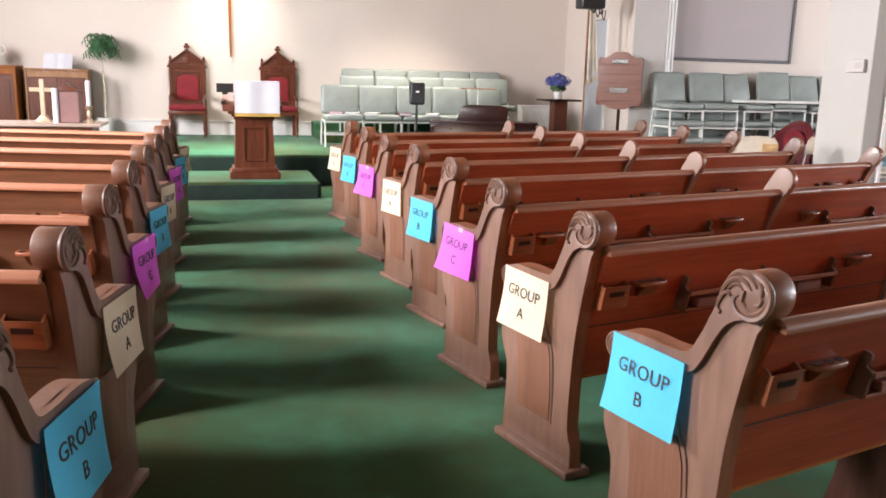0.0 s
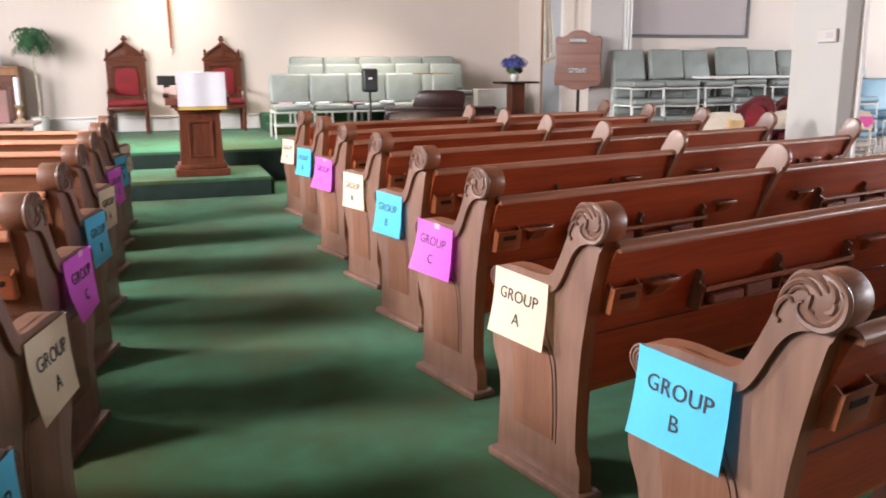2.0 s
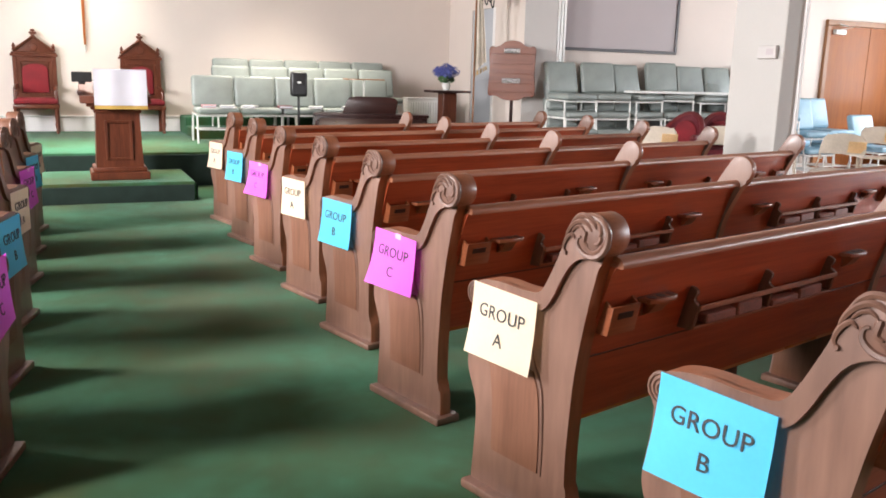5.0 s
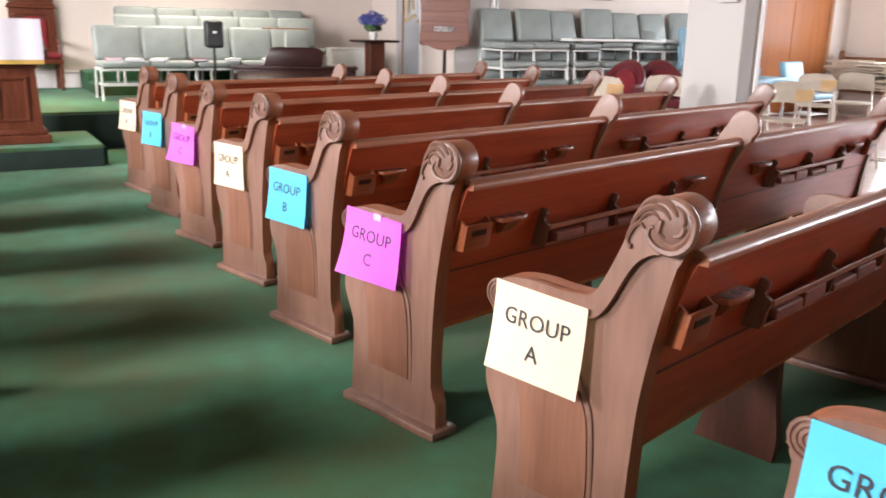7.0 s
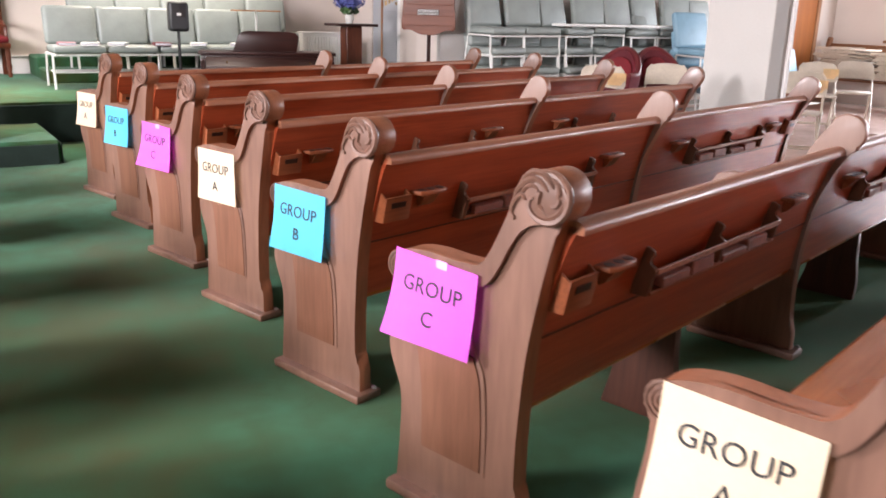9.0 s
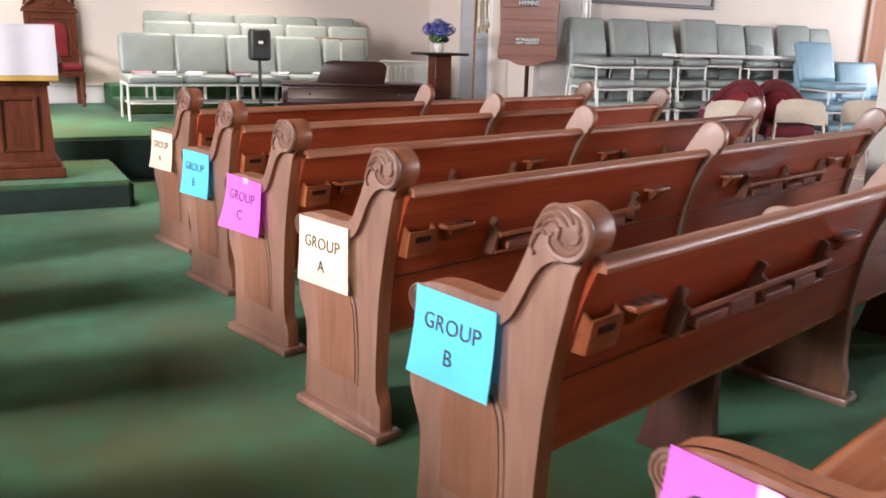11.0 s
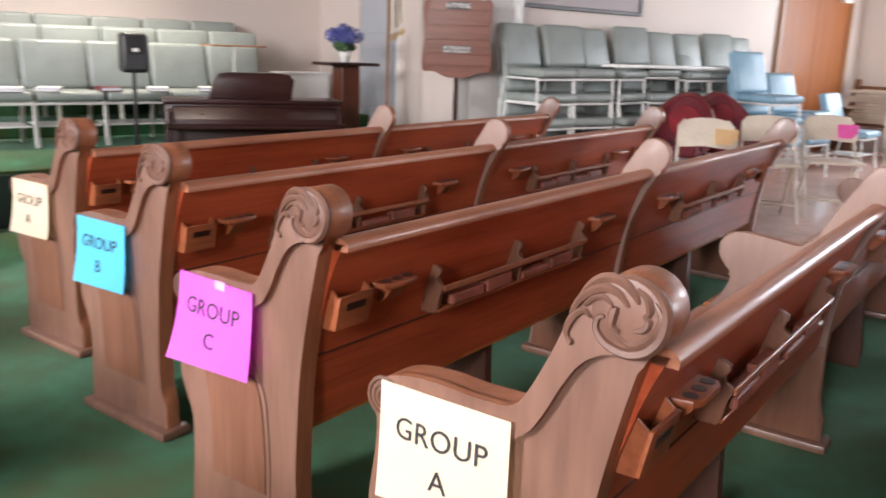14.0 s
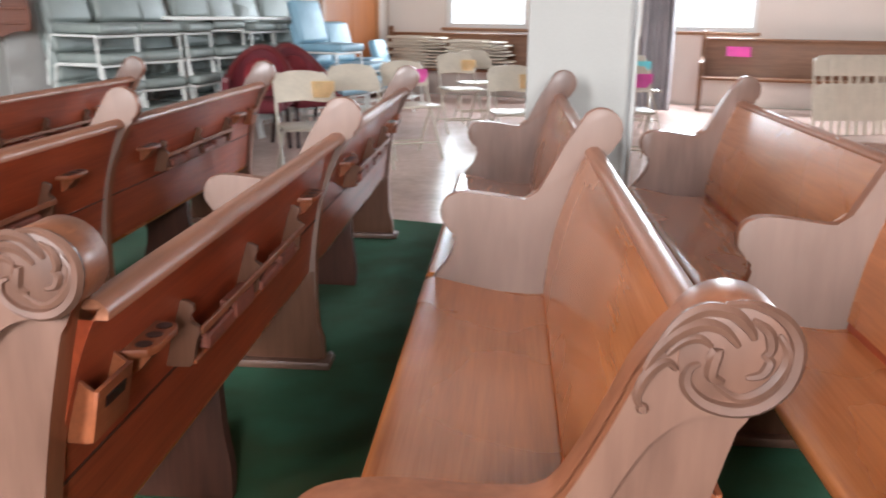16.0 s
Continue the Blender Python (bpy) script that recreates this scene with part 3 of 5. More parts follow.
# small shifts of single rows, as they have been pushed
SHIFT = {2: (0.0, -0.015), 3: (0.0, -0.015), 4: (0.026, 0.018), 5: (0.024, 0.017), 6: (-0.018, -0.025), 7: (-0.015, -0.035), 8: (0.008, -0.012)}


def right_row(k):
    dx, dy = SHIFT.get(k, (0, 0))
    return pose(dx, dy - (k - 1) * PITCH, 0, 0, 0, SLANT)


def left_row(k):
    return pose(-1.515, -0.13 - (k - 1) * PITCH, 0, 0, 0, -SLANT)


first = build_pew(1, right_row(1))
for k in range(2, 9):
    copy_thing(first, right_row(k))
first = build_pew(-1, left_row(1))
for k in range(2, 9):
    copy_thing(first, left_row(k))

# ---- setting: trim, doors, windows ----
structure("baseboard", -5.6, 4.56, 5.872, 5.9, 0.37, 0.56, WHITE_PAINT, "tall white baseboard behind the platform", 0.006)
structure("trim", -5.6, 4.56, 5.862, 5.9, 0.565, 0.59, WHITE_PAINT, "white moulding above the baseboard", 0.006)
structure("column_base", 3.765, 3.985, -2.005, -1.425, 0.0, 0.075, OAK, "brown wooden base strip round the column", 0.004)
structure("column_trim", 3.945, 3.978, -2.012, -1.988, 0.08, WALL_H, WHITE_PAINT, "white edge strip on the column", 0.004)
bm = B()
prism(bm, [(4.56, 5.9), (4.7, 5.9), (4.7, 5.0), (4.53, 5.0)], 0.0, WALL_H, "xy")
prism(bm, [(4.50, 4.2), (4.7, 4.2), (4.7, 2.8), (4.42, 2.75)], 0.0, WALL_H, "xy")
prism(bm, [(4.53, 5.0), (4.7, 5.0), (4.7, 4.2), (4.50, 4.2)], 2.25, WALL_H, "xy")
solid("wall_chancel", bm, WALL_PAINT, None, "cream side wall of the platform", "", "", "structure", smooth=False)
structure("wall_chancel_back", 4.95, 5.1, 2.8, 6.1, 0.0, WALL_H, WALL_PAINT, "plain wall behind the side doorway")
solid("pillar", prism(B(), [(4.02, 2.44), (4.46, 2.40), (4.56, 2.80), (4.30, 2.95)], 0.0, WALL_H, "xy", 0.004), GREY_PAINT, None, "grey painted pillar beside the stacked chairs", "", "", "structure")
for q in (0.0, 0.045, 0.09):
    structure("partition_track", 4.475 + q, 4.50 + q, 2.40, 2.44, 0.0, WALL_H, WHITE_METAL, "white folding partition rail", 0.004)
structure("partition_latch", 4.49, 4.53, 2.372, 2.402, 1.5, 1.62, WHITE_METAL, "white latch on the partition rail", 0.006)


def door_unit():
    d = thing("door_1", pose(10.2, 2.62, 0), "closed warm orange-brown wooden double door with closers", "door")
    d["kind"] = "structure"
    bm = B()
    for x0, x1 in ((-0.93, -0.85), (0.85, 0.93)):
        box(bm, x0, x1, -0.05, 0.02, 0.0, 2.16, 0.006)
    box(bm, -0.93, 0.93, -0.05, 0.02, 2.161, 2.24, 0.006)
    part("door_frame", bm, OAK, d, "brown wooden door frame")
    for x0, x1, hx in ((-0.848, -0.003, -0.08), (0.003, 0.848, 0.08)):
        leaf = part("door_leaf", box(B(), x0, x1, -0.03, 0.015, 0.01, 2.155, 0.004), DOOR_WOOD, d)
        cx = x0 + 0.16 if hx < 0 else x1 - 0.16
        part("closer", box(B(), cx - 0.11, cx + 0.11, -0.095, -0.031, 2.03, 2.1, 0.01, 2), WHITE_METAL, leaf, "grey metal door closer")
        part("closer_arm", tube(B(), [(cx, -0.07, 2.1), (cx + 0.12 * (1 if hx < 0 else -1), -0.19, 2.13), (cx, -0.055, 2.18)], 0.009), WHITE_METAL, leaf)


door_unit()
side_door = thing("door_2", pose(4.545, 4.6, 0.37), "closed pale grey-blue painted side door", "door")
side_door["kind"] = "structure"
PALE_DOOR = surface("pale_grey_blue_paint", (0.42, 0.44, 0.47), 0.5, vary=0.04, scale=1.5, grain=90, bump=0.05)
side_leaf = part("door_leaf", box(B(), 0.0, 0.04, -0.395, 0.395, 0.012, 1.878, 0.004), PALE_DOOR, side_door)
for z0, z1 in ((0.2, 0.85), (1.0, 1.7)):
    part("door_panel", box(B(), -0.008, 0.0, -0.28, 0.28, z0, z1, 0.004), PALE_DOOR, side_leaf)
part("knob", tube(B(), [(-0.055, -0.33, 0.95), (0.0, -0.33, 0.95)], 0.022, 10), BRASS, side_leaf, "brass knob")
structure("door_jamb", 4.495, 4.52, 4.16, 4.24, 0.37, 2.25, WHITE_PAINT, "white jamb of the side doorway", 0.004)


def window_unit(name, x, side, y0, y1, z0, z1):
    w = thing(name, pose(x, 0, 0), "white framed sash window, glaring with daylight", "window")
    w["kind"] = "structure"
    bm = B()
    for a, b in ((y0, y0 + 0.06), (y1 - 0.06, y1)):
        box(bm, -0.05, 0.05, a, b, z0, z1, 0.004)
    for a, b in ((z0, z0 + 0.06), (z1 - 0.06, z1)):
        box(bm, -0.049, 0.049, y0 + 0.061, y1 - 0.061, a, b, 0.004)
    part("window_frame", bm, WHITE_PAINT, w)
    part("sash_bar", box(B(), -0.03, 0.03, y0 + 0.062, y1 - 0.062, (z0 + z1) / 2 - 0.02, (z0 + z1) / 2 + 0.02, 0.004), WHITE_PAINT, w)
    part("window_sill", box(B(), -0.14, 0.14, y0 - 0.06, y1 + 0.06, z0 - 0.045, z0 - 0.003, 0.006), OAK if side > 0 else WHITE_PAINT, w)


for i, (a, b) in enumerate(RIGHT_WINDOWS):
    window_unit("window_%d" % (i + 1), 11.68, 1, a, b, 1.0, 2.5)
for i, (a, b) in enumerate(LEFT_WINDOWS):
    window_unit("window_%d" % (i + 4), -5.7, -1, a, b, 1.6, 3.45)
bm = B()
fold = [(10.35 + 0.05 * math.sin(i * 1.9), -1.36 - 0.024 * i) for i in range(18)]
prism(bm, fold + [(a + 0.03, b - 0.004) for a, b in fold[::-1]], 0.03, WALL_H - 0.2, "xy")
solid("curtain", bm, surface("grey_curtain", (0.40, 0.38, 0.40), 0.8, vary=0.12, scale=5, grain=150), None, "grey pleated curtain hanging to the floor", "curtain")

# ---- platform things ----
def pulpit():
    p = thing("pulpit", pose(-0.76, 1.98, 0.185), "dark red-brown wooden pulpit with a panelled shaft", "pulpit")
    bm = B()
    box(bm, -0.27, 0.27, -0.24, 0.24, 0.0, 0.075, 0.008)
    box(bm, -0.245, 0.245, -0.215, 0.215, 0.075, 0.12, 0.012, 2)
    part("base", bm, PULPIT_WOOD, p)
    ring = [(-0.215, -0.185), (0.215, -0.185), (0.215, 0.185), (-0.215, 0.185)]
    bm = B()
    lo = [bm.verts.new((a, b, 0.12)) for a, b in ring]
    hi = [bm.verts.new((a * 0.92, b * 0.92, 0.64)) for a, b in ring]
    bm.faces.new(lo), bm.faces.new(hi)
    for i in range(4):
        bm.faces.new((lo[i], lo[(i + 1) % 4], hi[(i + 1) % 4], hi[i]))
    shaft = part("shaft", bm, PULPIT_WOOD, p)
    bm = B()
    for x0, x1, z0, z1 in ((-0.125, -0.1, 0.19, 0.57), (0.1, 0.125, 0.19, 0.57), (-0.1, 0.1, 0.19, 0.215), (-0.1, 0.1, 0.545, 0.57)):
        box(bm, x0, x1, -0.195, -0.17, z0, z1, 0.004)
    part("panel_moulding", bm, PULPIT_WOOD, shaft)
    bm = B()
    for k, (w, z) in enumerate(((0.215, 0.64), (0.24, 0.67), (0.275, 0.70))):
        box(bm, -w, w, -w * 0.88, w * 0.88, z, z + 0.029, 0.006)
    part("cornice", bm, PULPIT_WOOD, p)
    bm = B()
    prism(bm, [(-0.27, 0.73), (0.27, 0.73), (0.27, 0.93), (-0.27, 0.80)], -0.33, 0.30, "yz", 0.006)
    part("desk", bm, PULPIT_WOOD, p, "sloping reading desk")
    part("ledge", box(B(), -0.345, -0.30, -0.26, 0.26, 0.80, 0.84, 0.01), DARK_WOOD, p)


pulpit()
cloth = thing("pulpit_cloth", pose(-0.73, 1.69, 0.9), "white cloth with a gold fringe hanging over the pulpit", "cloth")
bm = B()
fr = [(x / 12 * 0.47 - 0.235) for x in range(13)]
prism(bm, [(x, 0.008 * math.sin(x * 23)) for x in fr] + [(x, 0.008 * math.sin(x * 23) + 0.006) for x in fr[::-1]], 0.0, 0.33, "xy")
part("drape", bm, CLOTH_WHITE, cloth)
part("fringe", prism(B(), [(x, 0.008 * math.sin(x * 23) - 0.003) for x in fr] + [(x, 0.008 * math.sin(x * 23) + 0.003) for x in fr[::-1]], -0.035, -0.002, "xy"), surface("gold_fringe", (0.45, 0.28, 0.06), 0.6, vary=0.3, grain=400), cloth, "gold fringe")
part("drape_top", box(B(), -0.235, 0.235, -0.002, 0.5, 0.331, 0.337, 0.002), CLOTH_WHITE, cloth)
mon = thing("monitor", pose(-1.03, 1.9, 1.09), "small dark screen on the pulpit desk", "monitor")
part("screen", box(B(), -0.12, 0.06, -0.01, 0.02, 0.02, 0.115, 0.006), BLACK, mon)
part("foot", box(B(), -0.06, 0.0, -0.04, 0.06, 0.0, 0.02, 0.004), BLACK, mon)


def throne(m):
    t = thing("throne_chair", m, "tall carved wooden throne chair with red velvet", "chair", "pulpit chairs")
    prof = [(0.018, 0.0), (0.026, 0.03), (0.018, 0.06), (0.03, 0.12), (0.022, 0.17), (0.03, 0.24), (0.026, 0.31), (0.03, 0.33)]
    for x in (-0.24, 0.24):
        part("front_leg", lathe(B(), prof, x, -0.24, 12), PULPIT_WOOD, t)
        part("back_post", box(B(), x - 0.026, x + 0.026, 0.2, 0.25, 0.0, 1.0, 0.005), PULPIT_WOOD, t)
        bm = B()
        lathe(bm, [(0.02, 1.07), (0.03, 1.09), (0.014, 1.11), (0.024, 1.135), (0.006, 1.175)], x + 0.0, 0.225, 10)
        part("finial", bm, PULPIT_WOOD, t)
        bm = B()
        tube(bm, [(x, -0.22, 0.56), (x, -0.05, 0.6), (x, 0.2, 0.61)], 0.024)
        tube(bm, [(x, -0.22, 0.36), (x, -0.235, 0.46), (x, -0.22, 0.56)], 0.02)
        part("arm", bm, PULPIT_WOOD, t)
    part("seat_rail", box(B(), -0.275, 0.275, -0.27, 0.25, 0.325, 0.385, 0.01, 2), PULPIT_WOOD, t)
    bm = B()
    box(bm, -0.265, 0.265, -0.265, 0.19, 0.386, 0.465, 0.035, 3)
    part("seat_cushion", bm, VELVET, t, "red velvet seat cushion")
    bm = B()
    box(bm, -0.213, 0.213, 0.205, 0.24, 0.44, 0.52, 0.004)
    box(bm, -0.213, 0.213, 0.205, 0.24, 0.93, 1.0, 0.004)
    box(bm, -0.213, -0.165, 0.207, 0.238, 0.521, 0.929, 0.004)
    box(bm, 0.165, 0.213, 0.207, 0.238, 0.521, 0.929, 0.004)
    part("back_frame", bm, PULPIT_WOOD, t)
    part("back_panel", box(B(), -0.164, 0.164, 0.226, 0.236, 0.521, 0.929), PULPIT_WOOD, t)
    arch = [(-0.16, 0.525), (0.16, 0.525), (0.16, 0.82)] + [(0.16 * math.cos(radians(a)), 0.82 + 0.085 * math.sin(radians(a))) for a in range(15, 180, 15)] + [(-0.16, 0.82)]
    part("back_cushion", prism(B(), arch, 0.185, 0.225, "xz", 0.012), VELVET, t, "arched red velvet back cushion")
    bm = B()
    box(bm, -0.29, 0.29, 0.19, 0.262, 1.001, 1.035, 0.006)
    box(bm, -0.275, 0.275, 0.2, 0.256, 1.036, 1.062, 0.006)
    part("cornice", bm, PULPIT_WOOD, t)
    bm = B()
    prism(bm, [(-0.235, 1.063), (0.235, 1.063), (0.0, 1.245)], 0.212, 0.25, "xz", 0.004)
    gable = part("gable", bm, PULPIT_WOOD, t, "pointed carved gable")
    bm = B()
    for s in (-1, 1):
        tube(bm, [(s * 0.25, 0.2, 1.07), (0, 0.2, 1.262)], 0.018, 6)
    part("gable_moulding", bm, PULPIT_WOOD, gable)
    rosette = part("rosette", lathe(B(), [(0.05, 0), (0.045, 0.012), (0.02, 0.016)], 0, 0, 14), PULPIT_WOOD, gable)
    rosette.matrix_basis = pose(0, 0.21, 1.125, 90)
    bm = B()
    lathe(bm, [(0.03, 1.235), (0.042, 1.255), (0.02, 1.275), (0.028, 1.29)], 0, 0.225, 10)
    box(bm, -0.045, 0.045, 0.205, 0.245, 1.292, 1.325, 0.008)
    box(bm, -0.028, 0.028, 0.207, 0.243, 1.326, 1.36, 0.012)
    part("crest", bm, PULPIT_WOOD, t, "carved crest on top")
    return t


th = throne(pose(-1.57, 5.6, 0.37))
copy_thing(th, pose(-0.23, 5.6, 0.37))

cross = thing("wall_cross", pose(-0.93, 5.86, 0), "tapering orange-brown wooden cross shaft ending in a point", "cross")
bm = B()
ring0 = [bm.verts.new(v) for v in ((-0.036, -0.02, 3.2), (0.036, -0.02, 3.2), (0.036, 0.03, 3.2), (-0.036, 0.03, 3.2))]
ring1 = [bm.verts.new(v) for v in ((-0.012, -0.02, 1.55), (0.012, -0.02, 1.55), (0.012, 0.02, 1.55), (-0.012, 0.02, 1.55))]
bm.faces.new(ring0), bm.faces.new(ring1)
for i in range(4):
    bm.faces.new((ring0[i], ring0[(i + 1) % 4], ring1[(i + 1) % 4], ring1[i]))
part("shaft", bm, DOOR_WOOD, cross)
part("tip", lathe(B(), [(0.003, 1.44), (0.012, 1.50), (0.012, 1.549)], 0, 0, 8), WHITE_METAL, cross, "small metal point")

# the choir: rows of upholstered chairs on carpeted risers
structure("riser_1", 0.28, 4.3, 4.42, 5.15, 0.37, 0.50, CARPET, "green carpeted riser under the choir chairs", 0.015)
structure("riser_2", 0.28, 4.3, 5.15, 5.86, 0.37, 0.61, CARPET, "upper green carpeted riser", 0.015)


def cushion(bm, x0, x1, y0, y1, z0, z1, r):
    box(bm, x0, x1, y0, y1, z0, z1, r, 3)


def padded_chair(m, w, label, group, seat_z=0.43, back_h=0.42, material_=None, recline=11):
    """A metal framed chair with a padded seat and back; it faces -y."""
    fab = material_ or GREEN_FABRIC
    c = thing("padded_chair", m, label, "chair", group)
    h = w / 2
    bm = B()
    cushion(bm, -h + 0.012, h - 0.012, -0.25, 0.2, seat_z - 0.075, seat_z, 0.03)
    part("seat", bm, fab, c)
    bm = B()
    cushion(bm, -h + 0.006, h - 0.006, -0.03, 0.065, 0.0, back_h, 0.042)
    bk = part("backrest", bm, fab, c)
    bk.matrix_basis = pose(0, 0.19, seat_z + 0.0, -recline)
    for s in (-1, 1):
        x = s * (h - 0.008)
        part("leg_frame", tube(B(), [(x, -0.235, 0.0), (x, -0.215, 0.1), (x, -0.2, seat_z - 0.09), (x, 0.19, seat_z - 0.085), (x, 0.235, 0.15), (x, 0.25, 0.0)], 0.0125, 6), WHITE_METAL, c, "white enamelled metal leg frame")
    part("front_bar", tube(B(), [(-h + 0.01, -0.205, seat_z - 0.095), (h - 0.01, -0.205, seat_z - 0.095)], 0.011, 6), WHITE_METAL, c)
    part("cross_bar", tube(B(), [(-h + 0.01, 0.215, seat_z - 0.1), (h - 0.01, 0.215, seat_z - 0.1)], 0.011, 6), WHITE_METAL, c)
    part("book_shelf", box(B(), -h + 0.03, h - 0.03, -0.19, 0.2, 0.155, 0.168, 0.003), WHITE_METAL, c, "white metal shelf under the seat")
    return c


choir = padded_chair(pose(0.5, 3.95, 0.37), 0.53, "grey-green upholstered choir chair on the platform", "choir chairs", 0.43, 0.40)
for i in range(1, 5):
    copy_thing(choir, pose(0.5 + 0.53 * i, 3.95 + 0.01 * i, 0.37))
for i in range(5):
    copy_thing(choir, pose(0.87 + 0.525 * i, 4.72, 0.50))
    copy_thing(choir, pose(0.99 + 0.52 * i, 5.4, 0.61))
random.seed(4)
HYMNAL = [surface("book_cover_maroon", (0.16, 0.02, 0.03), 0.5), surface("book_cover_white", (0.75, 0.74, 0.7), 0.6), surface("book_cover_pink", (0.5, 0.24, 0.27), 0.6)]


def book(m, size, cover, label):
    b = thing("book", m, label, "book")
    w, d, h = size
    part("page_block", box(B(), -w + 0.006, w - 0.004, -d + 0.004, d - 0.004, 0.004, h - 0.004), CLOTH_WHITE, b, "white page block")
    bm = B()
    box(bm, -w, w, -d, d, 0.0, 0.0035)
    box(bm, -w, w, -d, d, h - 0.0035, h)
    box(bm, -w - 0.004, -w, -d, d, 0.0, h)
    part("cover", bm, cover, b)


for x, y, c in ((0.62, 3.8, 1), (0.9, 3.82, 1), (1.35, 3.83, 0), (1.75, 3.82, 1), (2.2, 3.82, 1), (0.4, 3.85, 2)):
    book(pose(x, y, 0.802, 0, 0, random.uniform(-30, 30)), (0.085, 0.11, 0.03), HYMNAL[c], "closed hymn book lying on a choir chair")

sp = thing("speaker_stand", pose(1.42, 3.42, 0), "black loudspeaker stand with three legs", "stand")
part("pole", tube(B(), [(0, 0, 0.06), (0, 0, 0.962)], 0.016), BLACK, sp)
for a in (90, 210, 330):
    part("leg", tube(B(), [(0, 0, 0.3), (0.28 * math.cos(radians(a)), 0.28 * math.sin(radians(a)), 0.012)], 0.011, 6), BLACK, sp)
part("collar", lathe(B(), [(0.028, 0.27), (0.028, 0.34)], 0, 0, 12), BLACK, sp)
ls = thing("loudspeaker", pose(1.42, 3.42, 0.962, 0, 0, -8), "small black loudspeaker on a pole stand", "loudspeaker")
bm = B()
box(bm, -0.1, 0.1, -0.1, 0.09, 0.0, 0.3, 0.035, 4)
part("cabinet", bm, BLACK, ls)
part("badge", box(B(), -0.022, 0.022, -0.103, -0.1, 0.16, 0.185, 0.001), WHITE_METAL, ls, "small white badge")
part("grille", box(B(), -0.075, 0.075, -0.1025, -0.098, 0.03, 0.14, 0.001), surface("speaker_grille", (0.02, 0.02, 0.022), 0.6, vary=0.3, grain=500, bump=0.6), ls)

# upright piano with its music desk
pn = thing("piano", pose(2.2, 2.93, 0, 0, 0, -20), "dark reddish-brown console piano with closed lid", "piano")
bm = B()
box(bm, -0.69, 0.69, 0.05, 0.42, 0.04, 0.74, 0.01, 2)
part("case", bm, DARK_WOOD, pn)
part("lid", box(B(), -0.71, 0.71, 0.02, 0.44, 0.741, 0.775, 0.008, 2), DARK_WOOD, pn)
part("key_bed", box(B(), -0.69, 0.69, -0.2, 0.049, 0.56, 0.60, 0.008), DARK_WOOD, pn)
fb = part("fallboard", prism(B(), [(-0.2, 0.601), (0.049, 0.601), (0.049, 0.72), (-0.02, 0.715), (-0.19, 0.64)], -0.63, 0.63, "yz", 0.004), DARK_WOOD, pn, "closed key lid")
for x in (-0.42, 0.42):
    knob = part("knob", lathe(B(), [(0.006, 0), (0.013, 0.01), (0.006, 0.02)], x, -0.12, 10), BRASS, fb, "small brass knob")
    knob.matrix_basis = pose(0, 0, 0.665)
for x in (-0.67, 0.63):
    part("cheek", box(B(), x, x + 0.04, -0.21, 0.049, 0.601, 0.70, 0.008), DARK_WOOD, pn)
    part("leg", box(B(), x, x + 0.04, -0.18, -0.12, 0.0, 0.56, 0.006), DARK_WOOD, pn)
desk = [(-0.36, 0.776), (0.3, 0.776), (0.325, 0.93), (0.29, 0.972), (0.2, 0.985), (-0.2, 0.985), (-0.27, 0.972), (-0.305, 0.93)]
part("music_desk", prism(B(), desk, 0.1, 0.125, "xz", 0.006), DARK_WOOD, pn, "rounded dark music desk")

mstand = thing("music_stand", pose(2.3, 3.52, 0), "thin music stand with a tan wooden top behind the piano", "music stand")
part("top", box(B(), -0.24, 0.24, -0.13, 0.13, 1.18, 1.195, 0.003), OAK, mstand, "flat tan wooden top")
part("pole", tube(B(), [(0, 0, 0.02), (0, 0, 1.18)], 0.011), WHITE_METAL, mstand)
part("foot", lathe(B(), [(0.14, 0.0), (0.14, 0.012), (0.02, 0.03)], 0, 0, 16), WHITE_METAL, mstand)
rad = thing("radiator", pose(3.72, 4.9, 0.37), "low white finned radiator under the side wall", "radiator")
part("body", box(B(), -0.3, 0.3, -0.08, 0.1, 0.06, 0.54, 0.008, 2), WHITE_PAINT, rad)
part("top_grille", box(B(), -0.31, 0.31, -0.1, 0.11, 0.541, 0.565, 0.005), WHITE_PAINT, rad)
for i in range(15):
    part("fin", box(B(), -0.285 + 0.0395 * i, -0.265 + 0.0395 * i, -0.1, -0.081, 0.1, 0.5, 0.003), WHITE_PAINT, rad)
for x in (-0.26, 0.26):
    part("foot", box(B(), x - 0.02, x + 0.02, -0.06, 0.08, 0.0, 0.06, 0.003), WHITE_PAINT, rad)

ped = thing("pedestal", pose(3.63, 3.85, 0.37), "dark brown wooden flower pedestal with a flat top", "pedestal")
part("top", box(B(), -0.28, 0.28, -0.18, 0.18, 0.665, 0.695, 0.006), DARK_WOOD, ped)
part("column", box(B(), -0.105, 0.105, -0.09, 0.09, 0.05, 0.664, 0.008), PULPIT_WOOD, ped)
part("base", box(B(), -0.17, 0.17, -0.14, 0.14, 0.0, 0.05, 0.008), PULPIT_WOOD, ped)


def petals(bm, rnd, n, c, r, size):
    for _ in range(n):
        d = Vector((rnd.gauss(0, 1), rnd.gauss(0, 1), rnd.gauss(0, 1))).normalized()
        p = Vector(c) + Vector((d.x * r[0], d.y * r[1], d.z * r[2])) * rnd.uniform(0.7, 1.05)
        a = d.orthogonal().normalized() * size * rnd.uniform(0.7, 1.3)
        b = d.cross(a).normalized() * size * rnd.uniform(0.7, 1.3)
        vs = [bm.verts.new(p + q) for q in (a, b * 0.8 + d * size * 0.3, -a, -b * 0.8 + d * size * 0.3)]
        bm.faces.new(vs)


